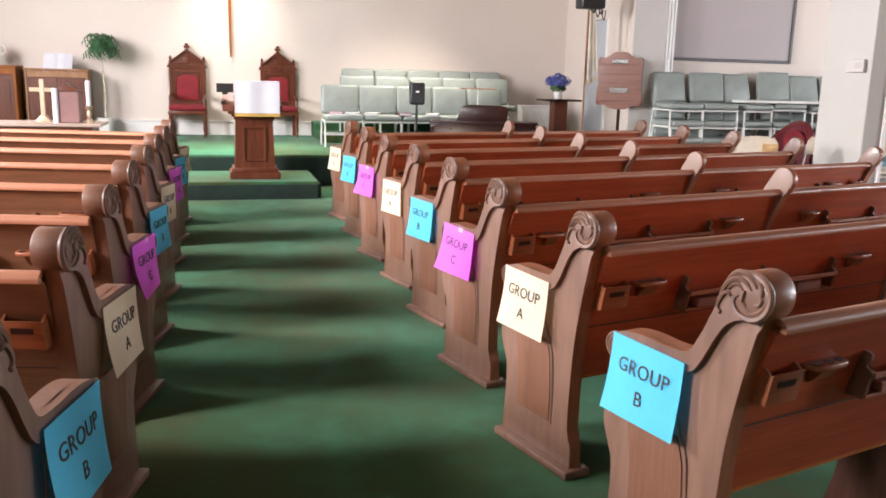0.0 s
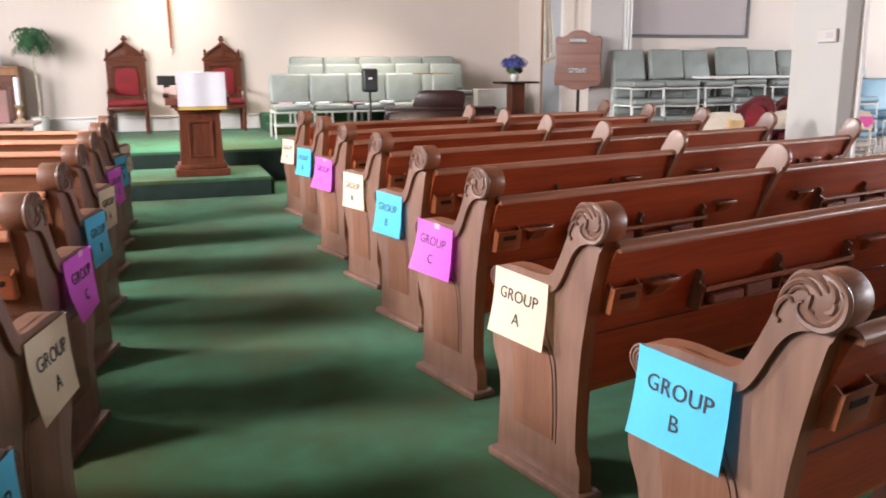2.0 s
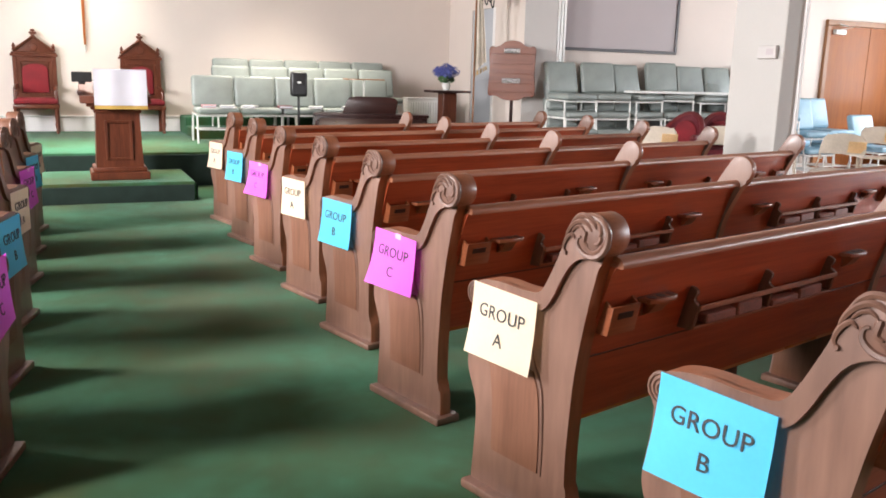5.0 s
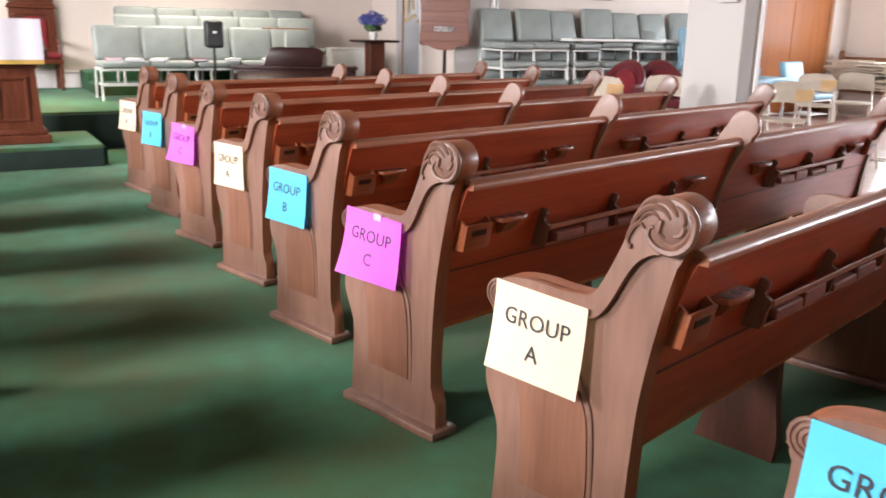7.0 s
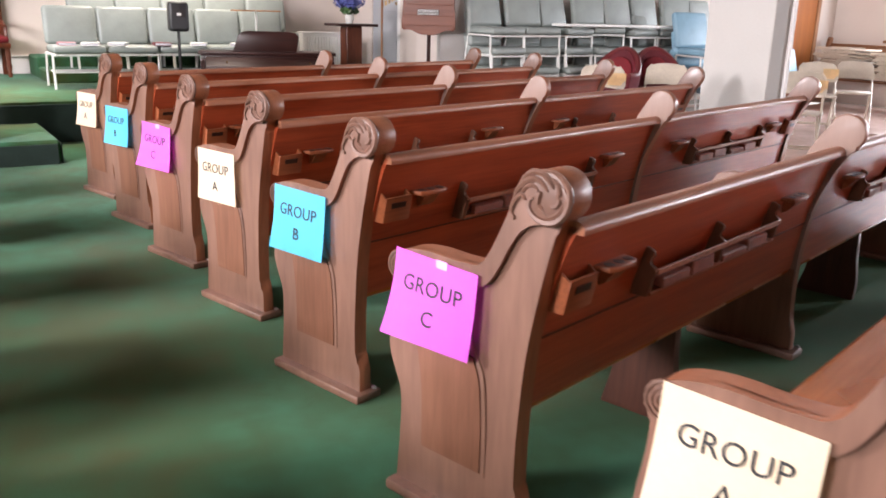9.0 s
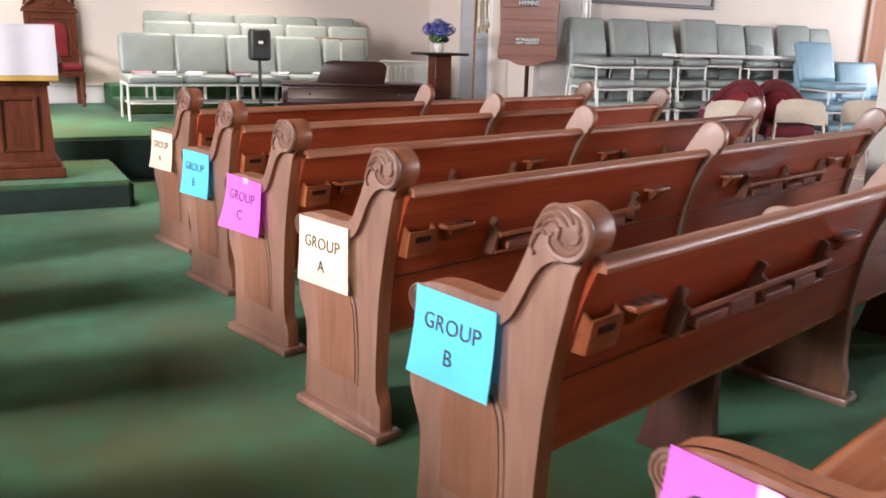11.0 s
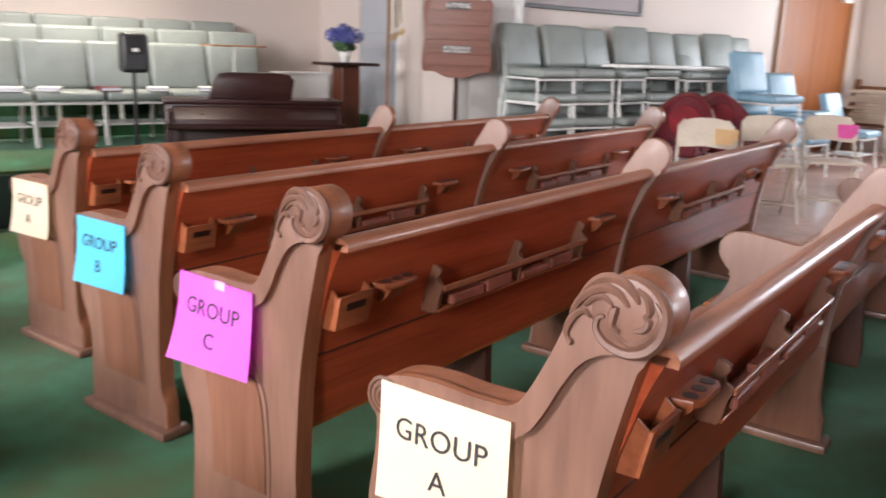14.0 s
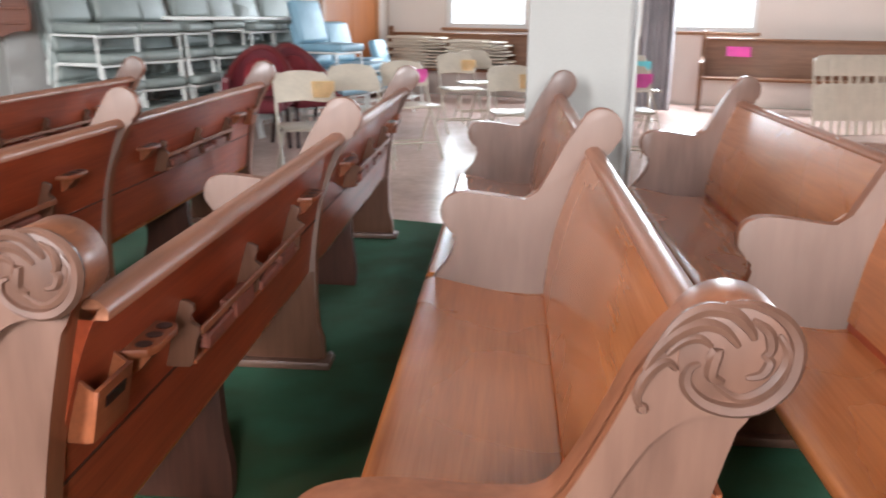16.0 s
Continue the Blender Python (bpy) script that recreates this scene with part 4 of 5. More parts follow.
rnd = random.Random(7)
fl = thing("flower_vase", pose(3.6, 3.83, 1.066), "blue hydrangea flowers in a small white vase", "flowers")
part("vase", lathe(B(), [(0.035, 0), (0.045, 0.02), (0.06, 0.07), (0.045, 0.1), (0.055, 0.12)], 0, 0, 16), WHITE_METAL, fl, "small white vase")
bm = B()
for a in range(7):
    c = (0.11 * math.cos(a * 0.9) * (a > 0), 0.1 * math.sin(a * 0.9) * (a > 0), 0.25 + 0.05 * (a == 0) + 0.02 * math.sin(a * 2.1))
    petals(bm, rnd, 120, c, (0.085, 0.085, 0.07), 0.016)
part("bloom", bm, surface("blue_petals", (0.10, 0.12, 0.38), 0.7, vary=0.35, scale=25, bump=0), fl, "blue hydrangea heads", smooth=False)
bm = B()
petals(bm, rnd, 60, (0, 0, 0.15), (0.12, 0.1, 0.05), 0.032)
part("foliage", bm, surface("green_leaves", (0.04, 0.1, 0.03), 0.5, vary=0.3, scale=20, bump=0), fl, smooth=False)

# flags on poles by the side wall
FLAG = surface("ivory_flag_silk", (0.72, 0.66, 0.56), 0.6, vary=0.12, scale=6, grain=160)
fg = thing("flag", pose(3.82, 3.42, 0.37), "ivory flag with gold fringe hanging on a wooden pole", "flag")
part("pole", tube(B(), [(0, 0, 0), (0, 0, 2.3)], 0.013), OAK, fg)
part("foot", lathe(B(), [(0.12, 0), (0.12, 0.02), (0.03, 0.06), (0.02, 0.12)], 0, 0, 16), BRASS, fg)
n = 16
wave = [(0.012 + 0.011 * i, 0.03 * math.sin(i * 1.7)) for i in range(n)]
flow = prism(B(), wave + [(a, b + 0.006) for a, b in wave[::-1]], 0.0, 1.1, "xy")
for v in flow.verts:
    pull = 1.0 - 0.55 * v.co.z / 1.1
    v.co.x *= pull
    v.co.z += 0.95 + 0.25 * (v.co.x / 0.18) * (1 - v.co.z / 1.1) * 0.6
part("silk", flow, FLAG, fg)
bm = B()
for i in range(n):
    a, b = wave[i]
    tube(bm, [(a, b, 0.955 + 0.09 * i / n), (a + 0.004, b, 0.90 + 0.09 * i / n)], 0.006, 5)
part("fringe", bm, surface("gold_fringe_thread", (0.58, 0.42, 0.2), 0.5, vary=0.3, grain=300), fg, "gold fringe")

# hymn board on a pole stand, turned towards the pews
hb = thing("hymn_board", pose(3.88, 2.47, 0, 0, 0, -45), "reddish wooden hymn number board on a dark pole", "sign board")
top = smooth_line([(-0.30, 1.60), (-0.27, 1.64), (-0.2, 1.63), (-0.14, 1.66), (-0.08, 1.70), (0.0, 1.71), (0.08, 1.70), (0.14, 1.66), (0.2, 1.63), (0.27, 1.64), (0.30, 1.60)], 3)
outl = top + smooth_line([(0.285, 1.3), (0.30, 1.05), (0.2, 1.035), (0.1, 0.99), (0.0, 0.98), (-0.1, 0.99), (-0.2, 1.035), (-0.30, 1.05), (-0.285, 1.3)], 3)
BOARD_WOOD = wood("hymn_board_wood", (0.10, 0.032, 0.018), (0.19, 0.065, 0.036), rough=0.5)
bd = part("board", prism(B(), outl, -0.02, 0.02, "xz", 0.004), BOARD_WOOD, hb)
for z in (1.54, 1.42, 1.30, 1.18, 1.08):
    part("rail", box(B(), -0.265, 0.265, -0.035, -0.02, z, z + 0.014, 0.002), BOARD_WOOD, bd)
part("pole", tube(B(), [(0, 0.03, 0.0), (0, 0.03, 1.0)], 0.022), DARK_WOOD, hb)
part("foot", box(B(), -0.2, 0.2, -0.15, 0.2, 0.0, 0.03, 0.006), DARK_WOOD, hb)
CARD = surface("dark_card", (0.03, 0.028, 0.026), 0.6)
LETTER = surface("white_letter_paint", (0.8, 0.78, 0.74), 0.6, bump=0)
for text, z, size, wdt in (("HYMNS", 1.585, 0.062, 0.1), ("ATTENDANCE", 1.235, 0.036, 0.12), ("LAST SUNDAY", 1.203, 0.036, 0.12)):
    slip = part("slip", box(B(), -wdt, wdt, -0.0245, -0.021, z - size * 0.5, z + size * 0.5), CARD, bd, "dark name slip")
    me = lettering(text, size, LETTER)
    tx = part("lettering", me, LETTER, slip, "white letters")
    tx.matrix_basis = pose(0, -0.0255, z, 90)

lan = thing("hanging_spotlight", pose(3.74, 3.2, 2.2), "black spotlight housing hung from the ceiling with loose cables", "spotlight")
part("housing", box(B(), -0.17, 0.17, -0.13, 0.13, 0.08, 0.40, 0.03, 3), BLACK, lan)
part("yoke", tube(B(), [(-0.19, 0, 0.2), (-0.19, 0, 0.46), (0.19, 0, 0.46), (0.19, 0, 0.2)], 0.012, 6), BLACK, lan)
part("rod", tube(B(), [(0, 0, 0.46), (0, 0, WALL_H - 2.2)], 0.012), BLACK, lan)
for x, drop in ((-0.02, 0.03), (0.05, -0.02), (0.1, 0.01), (0.14, -0.05)):
    part("cable", tube(B(), smooth_line([(x, -0.05, 0.09), (x + 0.02, -0.07, drop + 0.02), (x + 0.05, -0.06, drop), (x + 0.07, -0.04, 0.07)], 3), 0.008, 6), BLACK, lan)

# ---- left of the aisle: communion table and cabinets ----
tb = thing("communion_table", pose(-3.55, 2.25, 0), "long dark wooden communion table with a pale top", "table")
part("top", box(B(), -1.3, 1.22, -0.32, 0.32, 0.72, 0.752, 0.006), surface("pale_table_top", (0.33, 0.24, 0.2), 0.45, vary=0.1), tb)
part("apron", box(B(), -1.2, 1.12, -0.28, 0.28, 0.6, 0.719, 0.006), PULPIT_WOOD, tb)
for x in (-1.17, 1.09):
    for y in (-0.25, 0.25):
        part("leg", box(B(), x - 0.04, x + 0.04, y - 0.03, y + 0.03, 0.0, 0.6, 0.008), PULPIT_WOOD, tb)
PALE_BRASS = surface("dull_pale_brass", (0.44, 0.35, 0.25), 0.4, 0.6, vary=0.12, scale=12)
bc = thing("altar_cross", pose(-2.93, 2.2, 0.752), "brass altar cross standing on the communion table", "cross")
bm = B()
box(bm, -0.022, 0.022, -0.012, 0.012, 0.07, 0.45, 0.003)
box(bm, -0.12, -0.0225, -0.012, 0.012, 0.32, 0.362, 0.003)
box(bm, 0.0225, 0.12, -0.012, 0.012, 0.32, 0.362, 0.003)
part("cross", bm, PALE_BRASS, bc)
bm = B()
prism(bm, [(-0.085, 0.0), (0.085, 0.0), (0.03, 0.07), (-0.03, 0.07)], -0.05, 0.05, "xz", 0.004)
part("base", bm, PALE_BRASS, bc)
tabn = thing("offering_box", pose(-2.68, 2.22, 0.752), "pinkish wooden offering box with a peaked lid", "box")
part("body", box(B(), -0.12, 0.12, -0.1, 0.1, 0.0, 0.33, 0.008), surface("pinkish_wood", (0.21, 0.11, 0.105), 0.4, vary=0.15), tabn)
part("lid", prism(B(), [(-0.135, 0.331), (0.135, 0.331), (0.1, 0.36), (0.02, 0.385), (0.0, 0.42), (-0.02, 0.385), (-0.1, 0.36)], -0.11, 0.11, "xz", 0.004), PULPIT_WOOD, tabn)
part("corner_column", tube(B(), [(-0.11, -0.11, 0.0), (-0.11, -0.11, 0.36)], 0.03, 12), CLOTH_WHITE, tabn, "white rounded corner")
cd = thing("candlestick", pose(-2.47, 2.16, 0.752), "white candle in a turned pale brass candlestick", "candle")
part("stick", lathe(B(), [(0.06, 0), (0.05, 0.02), (0.02, 0.05), (0.03, 0.09), (0.018, 0.13), (0.045, 0.17), (0.03, 0.18)], 0, 0, 16), PALE_BRASS, cd)
part("candle", lathe(B(), [(0.026, 0.181), (0.026, 0.44), (0.01, 0.446)], 0, 0, 14), CLOTH_WHITE, cd, "white wax candle")
copy_thing(cd, pose(-4.0, 2.16, 0.752))


def cabinet(m, w, h, label, mat):
    c = thing("cabinet", m, label, "cabinet")
    part("side", box(B(), -w / 2, -w / 2 + 0.03, -0.22, 0.22, 0, h, 0.004), mat, c)
    part("side", box(B(), w / 2 - 0.03, w / 2, -0.22, 0.22, 0, h, 0.004), mat, c)
    part("top", box(B(), -w / 2 - 0.02, w / 2 + 0.02, -0.24, 0.23, h, h + 0.03, 0.006), mat, c)
    part("back", box(B(), -w / 2 + 0.031, w / 2 - 0.031, 0.19, 0.21, 0, h), DARK_WOOD, c)
    part("rail", box(B(), -w / 2 + 0.031, w / 2 - 0.031, -0.21, -0.18, h - 0.09, h - 0.001, 0.003), mat, c)
    for x0, x1 in ((-w / 2 + 0.034, -0.004), (0.004, w / 2 - 0.034)):
        leaf = part("door", box(B(), x0, x1, -0.2, -0.182, 0.05, h - 0.095, 0.003), PULPIT_WOOD, c, "dark brown plain door")
        part("door_moulding", box(B(), x0 + 0.05, x1 - 0.05, -0.206, -0.2, 0.12, h - 0.17, 0.004), PULPIT_WOOD, leaf)


cabinet(pose(-3.32, 5.6, 0.37), 0.82, 0.91, "oak framed cabinet with dark brown doors", OAK)
cabinet(pose(-4.25, 5.5, 0.37), 0.86, 0.94, "tall reddish-brown wooden cabinet", DOOR_WOOD)
bk = thing("open_bible", pose(-3.3, 5.5, 1.31), "large open white book on a little stand", "book")
for s in (-1, 1):
    page = smooth_line([(0.0, 0.06), (s * 0.06, 0.075), (s * 0.13, 0.065), (s * 0.19, 0.05)], 4)
    leaf = part("page_block", prism(B(), page + [(a, b - 0.025) for a, b in page[::-1]], -0.14, 0.14, "xz"), CLOTH_WHITE, bk)
    leaf.matrix_basis = pose(0, 0, 0.06, 55)
part("stand", prism(B(), [(-0.1, 0.0), (0.12, 0.0), (0.1, 0.09), (0.06, 0.03)], -0.05, 0.05, "yz", 0.003), DARK_WOOD, bk)
tr = thing("trophy", pose(-4.12, 5.5, 1.34), "silvery vase with handles on the cabinet", "vase")
part("vase", lathe(B(), [(0.06, 0), (0.07, 0.02), (0.03, 0.06), (0.09, 0.16), (0.1, 0.24), (0.05, 0.28), (0.07, 0.31)], 0, 0, 16), WHITE_METAL, tr)
for s in (-1, 1):
    part("handle", tube(B(), [(s * 0.09, 0, 0.14), (s * 0.15, 0, 0.18), (s * 0.14, 0, 0.25), (s * 0.06, 0, 0.27)], 0.009, 6), WHITE_METAL, tr)

pl = thing("potted_palm", pose(-2.72, 5.55, 0.42), "artificial palm tree with drooping green leaves in a white pot", "plant")
part("trunk", tube(B(), [(0, 0, 0.1), (0.012, 0, 0.5), (-0.005, 0, 0.9), (0.0, 0, 1.25)], 0.014, 8), surface("pale_bark", (0.5, 0.45, 0.36), 0.8, vary=0.2, scale=20), pl)
part("pot", lathe(B(), [(0.09, -0.05), (0.12, 0.2), (0.13, 0.21), (0.11, 0.21)], 0, 0, 16), WHITE_METAL, pl)
bm = B()
for i in range(90):
    a, lift = rnd.uniform(0, 6.28), rnd.uniform(0.0, 0.28)
    reach = rnd.uniform(0.16, 0.30)
    spine = [Vector((math.cos(a) * reach * t, math.sin(a) * reach * t, 1.2 + lift * math.sin(t * 2.2) - 0.16 * t * t)) for t in (0.15, 0.35, 0.55, 0.75, 0.9, 1.0)]
    side = Vector((-math.sin(a), math.cos(a), 0))
    for p0, p1 in zip(spine, spine[1:]):
        for s in (-1, 1):
            tipp = p1 + side * s * rnd.uniform(0.04, 0.075) + Vector((0, 0, -0.05))
            vs = [bm.verts.new(q) for q in (p0, p0 + (p1 - p0) * 0.6, tipp)]
            bm.faces.new(vs)
part("crown", bm, surface("palm_leaf", (0.035, 0.11, 0.045), 0.45, vary=0.35, scale=15, bump=0), pl, "drooping green fronds", smooth=False)

# ---- hall beside the nave ----
sc = thing("projection_screen", pose(5.49, 2.6, 1.63), "grey projection screen in a dark frame on the wall", "screen")
part("cloth", box(B(), -0.96, 0.96, -0.012, 0.0, 0.04, 1.6), SCREEN_GREY, sc)
bm = B()
box(bm, -1.0, 1.0, -0.03, 0.012, 0.0, 0.038, 0.004)
box(bm, -1.0, -0.961, -0.03, 0.012, 0.039, 1.6, 0.004)
box(bm, 0.961, 1.0, -0.03, 0.012, 0.039, 1.6, 0.004)
part("screen_frame", bm, surface("dark_grey_frame", (0.06, 0.055, 0.058), 0.5), sc, "dark grey frame")

tmst = thing("thermostat", pose(3.777, -1.85, 1.5, 0, 0, 0), "small grey-beige thermostat box on the column", "thermostat")
part("housing", box(B(), -0.035, 0.0, -0.095, 0.095, -0.05, 0.05, 0.006), GREY_PAINT, tmst)
part("display", box(B(), -0.037, -0.034, -0.07, 0.0, -0.02, 0.026), SCREEN_GREY, tmst)

# stacked chairs along the wall
stack = padded_chair(pose(4.53, 2.05, 0), 0.48, "grey-green padded stacking chair with white metal legs", "stacked chairs", 0.45, 0.40, None, 15)
random.seed(11)
for i, x in enumerate((4.54, 5.03, 5.55, 6.08, 6.58, 7.1, 7.62, 8.14)):
    for lv in range(4):
        if i == 0 and lv == 0:
            continue
        lean = (4, -7, 9, -5, 3, 7, -6, 8)[i] + random.uniform(-3, 3)
        lift = (0.0, 0.005, -0.025, 0.03, -0.005, 0.0, 0.02, -0.01)[i] * (lv == 3)
        copy_thing(stack, pose(x + random.uniform(-0.02, 0.02), 2.03 + 0.025 * lv + random.uniform(-0.03, 0.03), 0.213 * lv + max(lift, 0), lift * 40, 0, lean))
# the blue is sky light on these chairs, put into the fabric colour
SKYLIT_FABRIC = surface("skylit_fabric", (0.21, 0.36, 0.46), 0.42, vary=0.1, scale=7, grain=320, bump=0.35)
blue = padded_chair(pose(7.15, 1.38, 0, 0, 0, -6), 0.55, "padded chair in a short stack, pale blue skylight put into its fabric", "blue chairs", 0.45, 0.44, SKYLIT_FABRIC, 16)
for x, y, lv, turn in ((7.15, 1.38, 1, -8), (7.15, 1.38, 2, -3), (7.85, 1.4, 0, 2), (7.85, 1.4, 1, -2), (8.62, 1.78, 0, 2), (8.62, 1.78, 1, 5), (9.3, 1.5, 0, 8)):
    copy_thing(blue, pose(x + 0.015 * lv, y + 0.02 * lv, 0.218 * lv, 0, 0, turn))
plank = solid("folded_table_top", box(B(), 5.25, 7.62, 1.8, 2.02, 1.112, 1.142, 0.008, 2), WHITE_METAL, None, "long white table leaf lying across the stacked chairs", "table leaf")

# burgundy chairs with round backs
BURGUNDY = surface("burgundy_velvet", (0.115, 0.009, 0.016), 0.8, vary=0.25, scale=9, grain=200, bump=0.3)


def round_chair(m):
    c = thing("round_back_chair", m, "burgundy velvet armchair with a rounded wraparound back", "chair", "burgundy chairs")
    frame_mat = surface("burgundy_frame", (0.13, 0.018, 0.02), 0.35, vary=0.2)
    arcs = [radians(a) for a in range(-25, 206, 11)]
    tops = [0.60 + 0.27 * max(0.0, math.sin(a)) ** 1.5 for a in arcs]
    bm = B()
    rings = []
    for a, top in zip(arcs, tops):
        ca, sa = math.cos(a), math.sin(a)
        rings.append([bm.verts.new((r * ca, r * sa + tilt, z)) for r, z, tilt in ((0.23, 0.42, 0.0), (0.30, 0.42, 0.0), (0.31, top, 0.05), (0.24, top, 0.05))])
    for r0, r1 in zip(rings, rings[1:]):
        for i in range(4):
            bm.faces.new((r0[i], r0[(i + 1) % 4], r1[(i + 1) % 4], r1[i]))
    bm.faces.new(rings[0]), bm.faces.new(rings[-1])
    bmesh.ops.recalc_face_normals(bm, faces=bm.faces[:])
    part("backrest", bm, BURGUNDY, c, "curved burgundy velvet back")
    part("back_frame", tube(B(), [(0.275 * math.cos(a), 0.275 * math.sin(a) + 0.05, top + 0.01) for a, top in zip(arcs, tops)], 0.034, 8), frame_mat, c)
    oval = [(0.15 * math.cos(radians(a)), 0.65 + 0.15 * math.sin(radians(a))) for a in range(0, 360, 20)]
    part("back_cushion", prism(B(), oval, 0.2, 0.245, "xz", 0.014), VELVET, c, "oval red back cushion")
    bm = B()
    box(bm, -0.25, 0.25, -0.27, 0.2, 0.36, 0.47, 0.04, 3)
    part("seat", bm, BURGUNDY, c)
    for x in (-0.22, 0.22):
        part("front_leg", tube(B(), [(x, -0.2, 0.37), (x * 1.05, -0.22, 0.0)], 0.018), DARK_WOOD, c)
        part("back_leg", tube(B(), [(x, 0.16, 0.43), (x * 1.05, 0.24, 0.0)], 0.018), DARK_WOOD, c)
    return c


rc = round_chair(pose(5.6, 1.36, 0.0, 0, 0, -70))
copy_thing(rc, pose(6.22, 1.22, 0.0, 0, 0, -30))


def folding_chair(m, group="folding chairs"):
    """A beige metal folding chair; it faces -y."""
    c = thing("folding_chair", m, "beige metal folding chair standing open", "chair", group)
    for s in (-1, 1):
        part("leg", tube(B(), [(s * 0.215, -0.2, 0.0), (s * 0.205, 0.06, 0.45), (s * 0.19, 0.2, 0.74), (s * 0.15, 0.215, 0.785)], 0.011, 6), TAN_METAL, c)
        part("leg", tube(B(), [(s * 0.19, 0.25, 0.0), (s * 0.185, 0.0, 0.40), (s * 0.18, -0.1, 0.44)], 0.011, 6), TAN_METAL, c)
    back = smooth_line([(-0.21, 0.59), (-0.2, 0.71), (-0.15, 0.78), (0.0, 0.80), (0.15, 0.78), (0.2, 0.71), (0.21, 0.59), (0.0, 0.60)], 3)
    bm = prism(B(), back, 0.15, 0.162, "xz", 0.003)
    for v in bm.verts:
        v.co.y += 0.035 * (1 - (v.co.x / 0.21) ** 2) + (v.co.z - 0.7) * 0.35
    part("backrest", bm, TAN_METAL, c)
    bm = B()
    box(bm, -0.2, 0.2, -0.21, 0.17, 0.43, 0.452, 0.008, 2)
    part("seat", bm, TAN_METAL, c)
    part("front_brace", tube(B(), [(-0.21, -0.13, 0.13), (0.21, -0.13, 0.13)], 0.009, 6), TAN_METAL, c)
    part("rear_brace", tube(B(), [(-0.188, 0.18, 0.11), (0.188, 0.18, 0.11)], 0.009, 6), TAN_METAL, c)
    return c


FOLDING = [(4.35, 0.2, -48), (5.26, 0.24, -48), (5.93, 0.07, -46), (7.65, 0.17, -50), (8.5, 0.25, -55), (8.68, -1.1, -62), (8.4, -1.55, -58), (5.75, -0.9, -62), (6.3, -1.7, -75)]
fc = folding_chair(pose(FOLDING[0][0], FOLDING[0][1], -0.004, 0, 0, FOLDING[0][2]))
for x, y, turn in FOLDING[1:]:
    copy_thing(fc, pose(x, y, -0.004, 0, 0, turn))


def folded_chair(m):
    c = thing("folded_chair", m, "beige metal folding chair folded flat", "chair", "folded chairs")
    seat = smooth_line([(-0.2, 0.15), (-0.2, 0.5), (0.2, 0.5), (0.2, 0.15)], 3)
    part("seat", prism(B(), seat, -0.008, 0.008, "xz", 0.003), TAN_METAL, c)
    bk_ = smooth_line([(-0.21, 0.62), (-0.2, 0.76), (-0.14, 0.83), (0.14, 0.83), (0.2, 0.76), (0.21, 0.62)], 3)
    part("backrest", prism(B(), bk_, -0.008, 0.008, "xz", 0.003), TAN_METAL, c)
    for s in (-1, 1):
        part("leg", tube(B(), [(s * 0.21, 0.0, 0.0), (s * 0.21, 0.0, 0.8)], 0.012, 6), TAN_METAL, c)
        part("leg", tube(B(), [(s * 0.185, 0.018, 0.0), (s * 0.185, 0.018, 0.55)], 0.011, 6), TAN_METAL, c)
    return c


BENCH_WOOD = wood("bench_wood", (0.13, 0.055, 0.026), (0.24, 0.11, 0.056), rough=0.42)


def wall_bench(m, length, label):
    b = thing("wall_bench", m, label, "bench", "wall benches")
    h = length / 2
    seat = smooth_line([(-0.40, 0.40), (-0.41, 0.43), (-0.3, 0.44), (-0.06, 0.43), (-0.05, 0.40)], 3)
    part("seat", prism(B(), seat, -h, h, "yz"), BENCH_WOOD, b)
    back = smooth_line([(-0.06, 0.42), (-0.01, 0.7), (0.02, 0.9), (0.045, 0.9), (0.01, 0.65), (-0.03, 0.42)], 3)
    part("backrest", prism(B(), back, -h, h, "yz"), BENCH_WOOD, b)
    part("top_rail", box(B(), -h, h, 0.005, 0.06, 0.9, 0.93, 0.008, 2), BENCH_WOOD, b)
    prof = smooth_line([(0.05, 0.0), (0.05, 0.9), (0.06, 1.0), (0.0, 1.02), (-0.03, 0.95), (-0.08, 0.72), (-0.2, 0.63), (-0.4, 0.64), (-0.43, 0.58), (-0.38, 0.5), (-0.42, 0.4), (-0.38, 0.2), (-0.4, 0.0)], 3)
    for x in (-h, h):
        part("bench_end", prism(B(), prof, x - 0.025, x + 0.025, "yz", 0.005), BENCH_WOOD, b)
    return b


wall_bench(pose(11.28, 1.25, -0.004, 0, 0, -90), 2.4, "brown wooden bench piled with folded chairs")
wall_bench(pose(11.28, -0.85, -0.004, 0, 0, -90), 1.2, "short brown wooden bench along the wall")
wall_bench(pose(11.28, -3.9, -0.004, 0, 0, -90), 3.6, "long brown wooden bench under the window")
fd = folded_chair(pose(10.95, 2.25, 0.46, 90, 0, 0))
random.seed(5)
for i in range(18):
    copy_thing(fd, pose(10.95 + random.uniform(-0.05, 0.05), (2.25, 1.35)[i % 2] + random.uniform(-0.08, 0.08), 0.46 + 0.044 * (i // 2 + (0 if i % 2 else 1)), 90, 0, random.uniform(-3, 3)))
for i in range(9):
    copy_thing(fd, pose(8.9 + 0.05 * i, -3.55 - 0.09 * i, 0.0, -10, 0, -62 + random.uniform(-4, 4)))

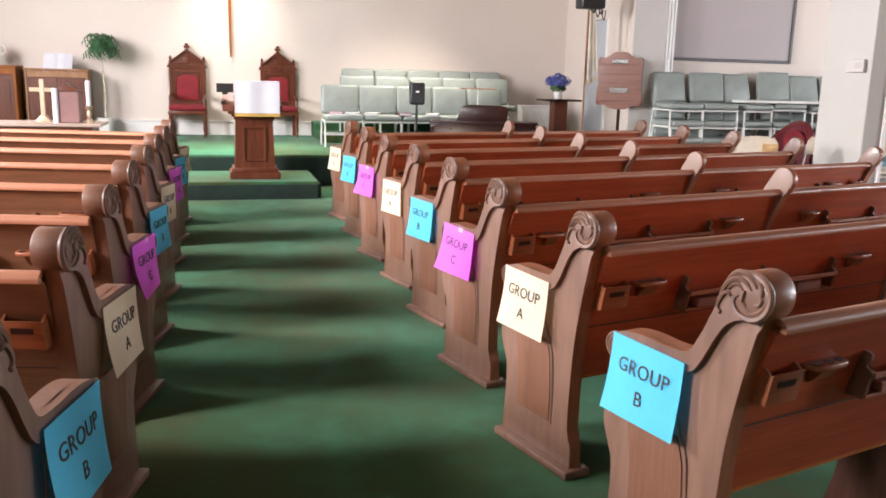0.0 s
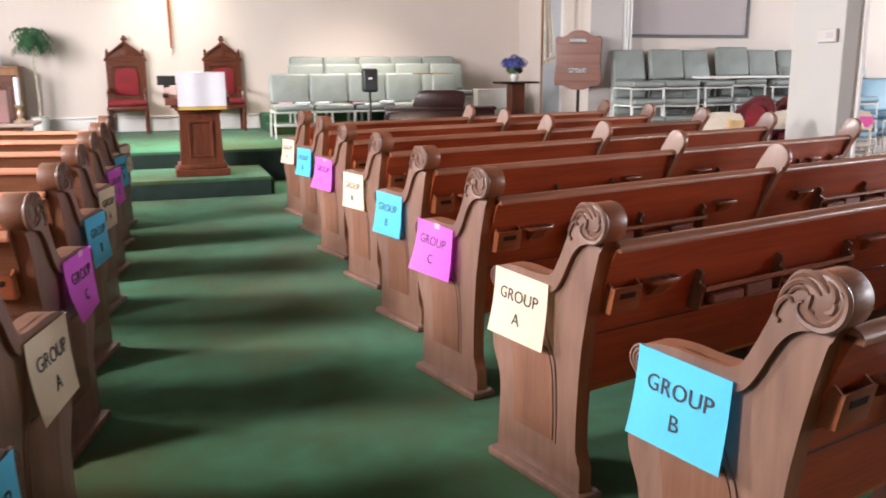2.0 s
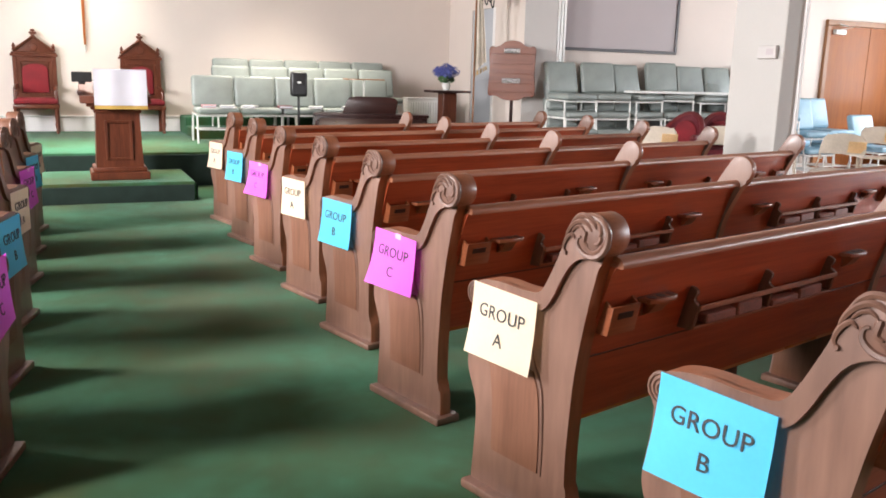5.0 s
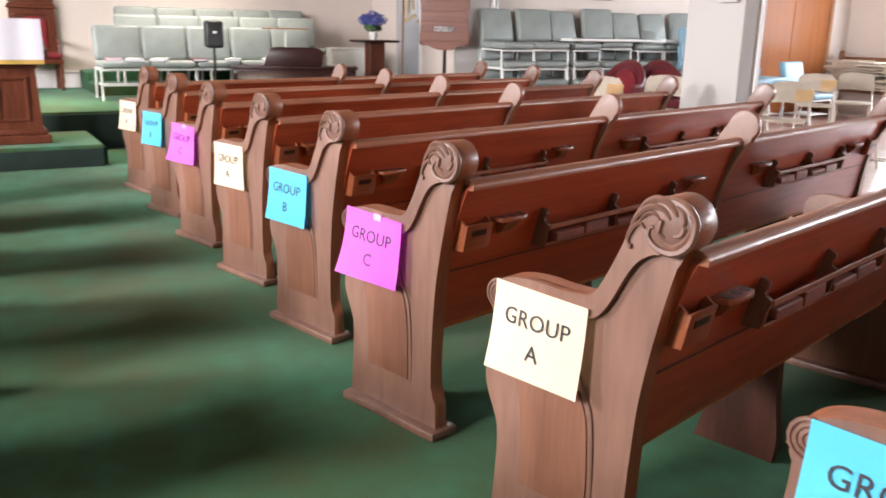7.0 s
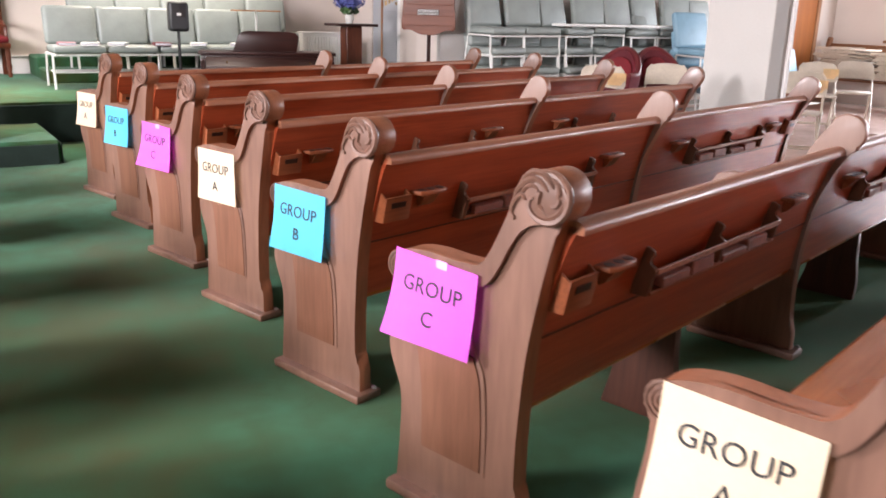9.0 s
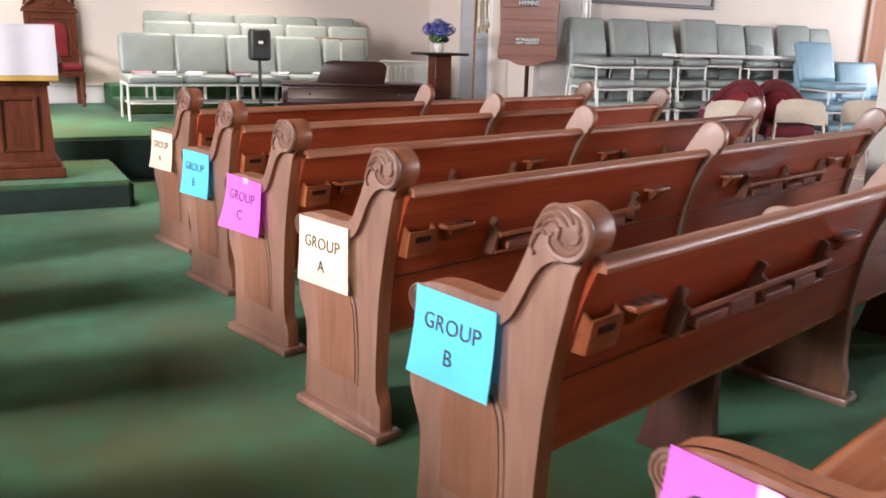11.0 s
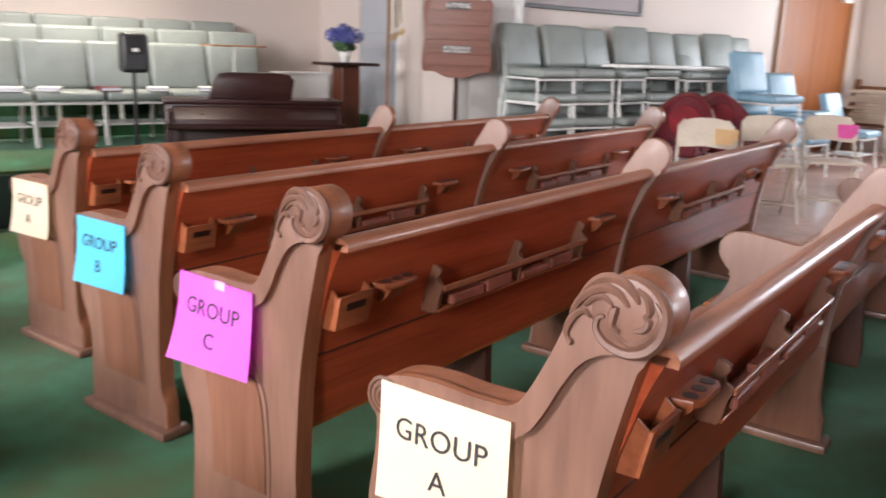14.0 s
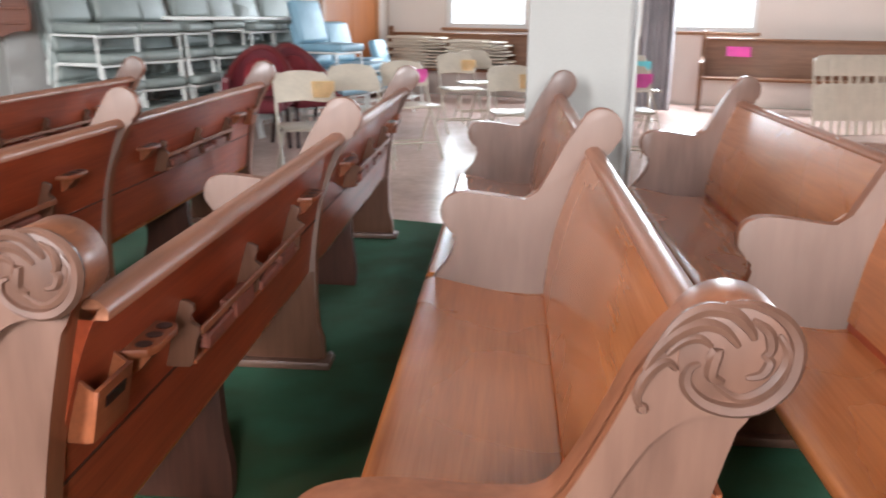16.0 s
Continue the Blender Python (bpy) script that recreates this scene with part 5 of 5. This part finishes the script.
# ---- signs on the pew ends ----
PAPER = {"A": surface("cream_card", (0.86, 0.735, 0.555), 0.7, vary=0.03, scale=8, bump=0.03),
         "B": surface("sky_blue_card", (0.12, 0.62, 0.86), 0.7, vary=0.03, scale=8, bump=0.03),
         "C": surface("magenta_card", (0.84, 0.16, 0.82), 0.7, vary=0.03, scale=8, bump=0.03)}
TAPE = surface("pale_sticky_tape", (0.85, 0.34, 0.78), 0.3, vary=0.05, scale=20, bump=0)
COLOUR = {"A": "cream", "B": "sky blue", "C": "magenta"}
WORD = lettering("GROUP", 0.0545, INK, 1.03)
LETTERS = {q: lettering(q, 0.0545, INK) for q in "ABC"}


def sheet(w, h, curl, lift):
    """A sheet hanging from its top edge, x to the right, y down from 0; it bellies out and its corners curl."""
    bm = B()
    nx, ny = 10, 10
    rows = []
    for j in range(ny + 1):
        t = j / ny
        row = []
        for i in range(nx + 1):
            s = i / nx - 0.5
            z = lift * t * t + curl * t * t * (-s if curl > 0 else s) * 2 * (1 if abs(s) > 0 else 0) + 0.006 * math.sin(math.pi * t) * math.cos(math.pi * s)
            row.append(bm.verts.new((s * w, -t * h, z)))
        rows.append(row)
    for r0, r1 in zip(rows, rows[1:]):
        for i in range(nx):
            bm.faces.new((r0[i], r0[i + 1], r1[i + 1], r1[i]))
    bmesh.ops.solidify(bm, geom=bm.faces[:], thickness=0.0008)
    return bm


def sheet_z(x, y, w, h, curl, lift):
    t, s = -y / h, x / w
    return lift * t * t + curl * t * t * (-s if curl > 0 else s) * 2 + 0.006 * math.sin(math.pi * t) * math.cos(math.pi * s)


def bend(me, w, h, curl, lift, dy):
    out = me.copy()
    for v in out.vertices:
        v.co.z += sheet_z(v.co.x, v.co.y + dy, w, h, curl, lift) + 0.0016
    return out


TILT = {1: 0, 2: 0, 3: -2, 4: 0, 5: -1, 6: -3, 7: -2, 8: -2}
for s in (1, -1):
    for k in range(1, 9):
        q = "ABCABCAB"[k - 1]
        row = right_row(k) if s > 0 else left_row(k)
        mid_v = 0.29
        face = Matrix(((0, 0, -1, 0), (-1, 0, 0, 0), (0, 1, 0, 0), (0, 0, 0, 1))) if s > 0 else Matrix(((0, 0, 1, 0), (1, 0, 0, 0), (0, 1, 0, 0), (0, 0, 0, 1)))
        tilt = TILT[k] if s > 0 else -TILT[k] * 0.3
        m = row @ pose(-0.0125 * s, mid_v, 0.661 if q != "C" else 0.668) @ face @ pose(0, 0, 0, 0, 0, tilt)
        w, h = 0.26, 0.212
        curl, lift = (0.016, 0.03) if q == "C" else (0.006, 0.006 if k == 4 else 0.022)
        sg = thing("paper_sign", m, "%s paper sign reading GROUP %s taped to a pew end" % (COLOUR[q], q), "sign", "group signs")
        pp = part("paper", sheet(w, h, curl, lift), PAPER[q], sg)
        if q == "C":
            part("tape", box(B(), 0.005, 0.04, -0.016, 0.004, 0.002, 0.0035), TAPE, pp, "piece of pale sticky tape")
        for me, dy in ((WORD, -0.074), (LETTERS[q], -0.147)):
            tx = part("lettering", bend(me, w, h, curl, lift, dy), INK, pp, "black letters")
            tx.location = (0, dy, 0)

# small signs on the hall chairs and benches
SMALL = {"yellow": surface("yellow_orange_card", (0.82, 0.6, 0.33), 0.7), "pink": surface("pink_card", (0.84, 0.16, 0.5), 0.7), "aqua": surface("aqua_card", (0.25, 0.7, 0.75), 0.7)}
for k, c in ((0, "yellow"), (2, "pink"), (3, "yellow"), (5, "pink"), (6, "aqua"), (7, "yellow"), (8, "pink")):
    x, y, turn = FOLDING[k]
    ps = thing("paper_note", pose(x, y, 0, 0, 0, turn) @ pose(0.14, 0.145, 0.725, 80), "%s paper note hung on a folding chair's back" % c, "sign", "paper notes")
    part("paper", sheet(0.165, 0.115, 0.02, 0.01), SMALL[c], ps)
ps = thing("paper_note", pose(11.2, -2.55, 0.82, 80, 0, -90), "pink paper note hung on a wooden bench back", "sign", "paper notes")
part("paper", sheet(0.3, 0.13, 0.02, 0.01), SMALL["pink"], ps)
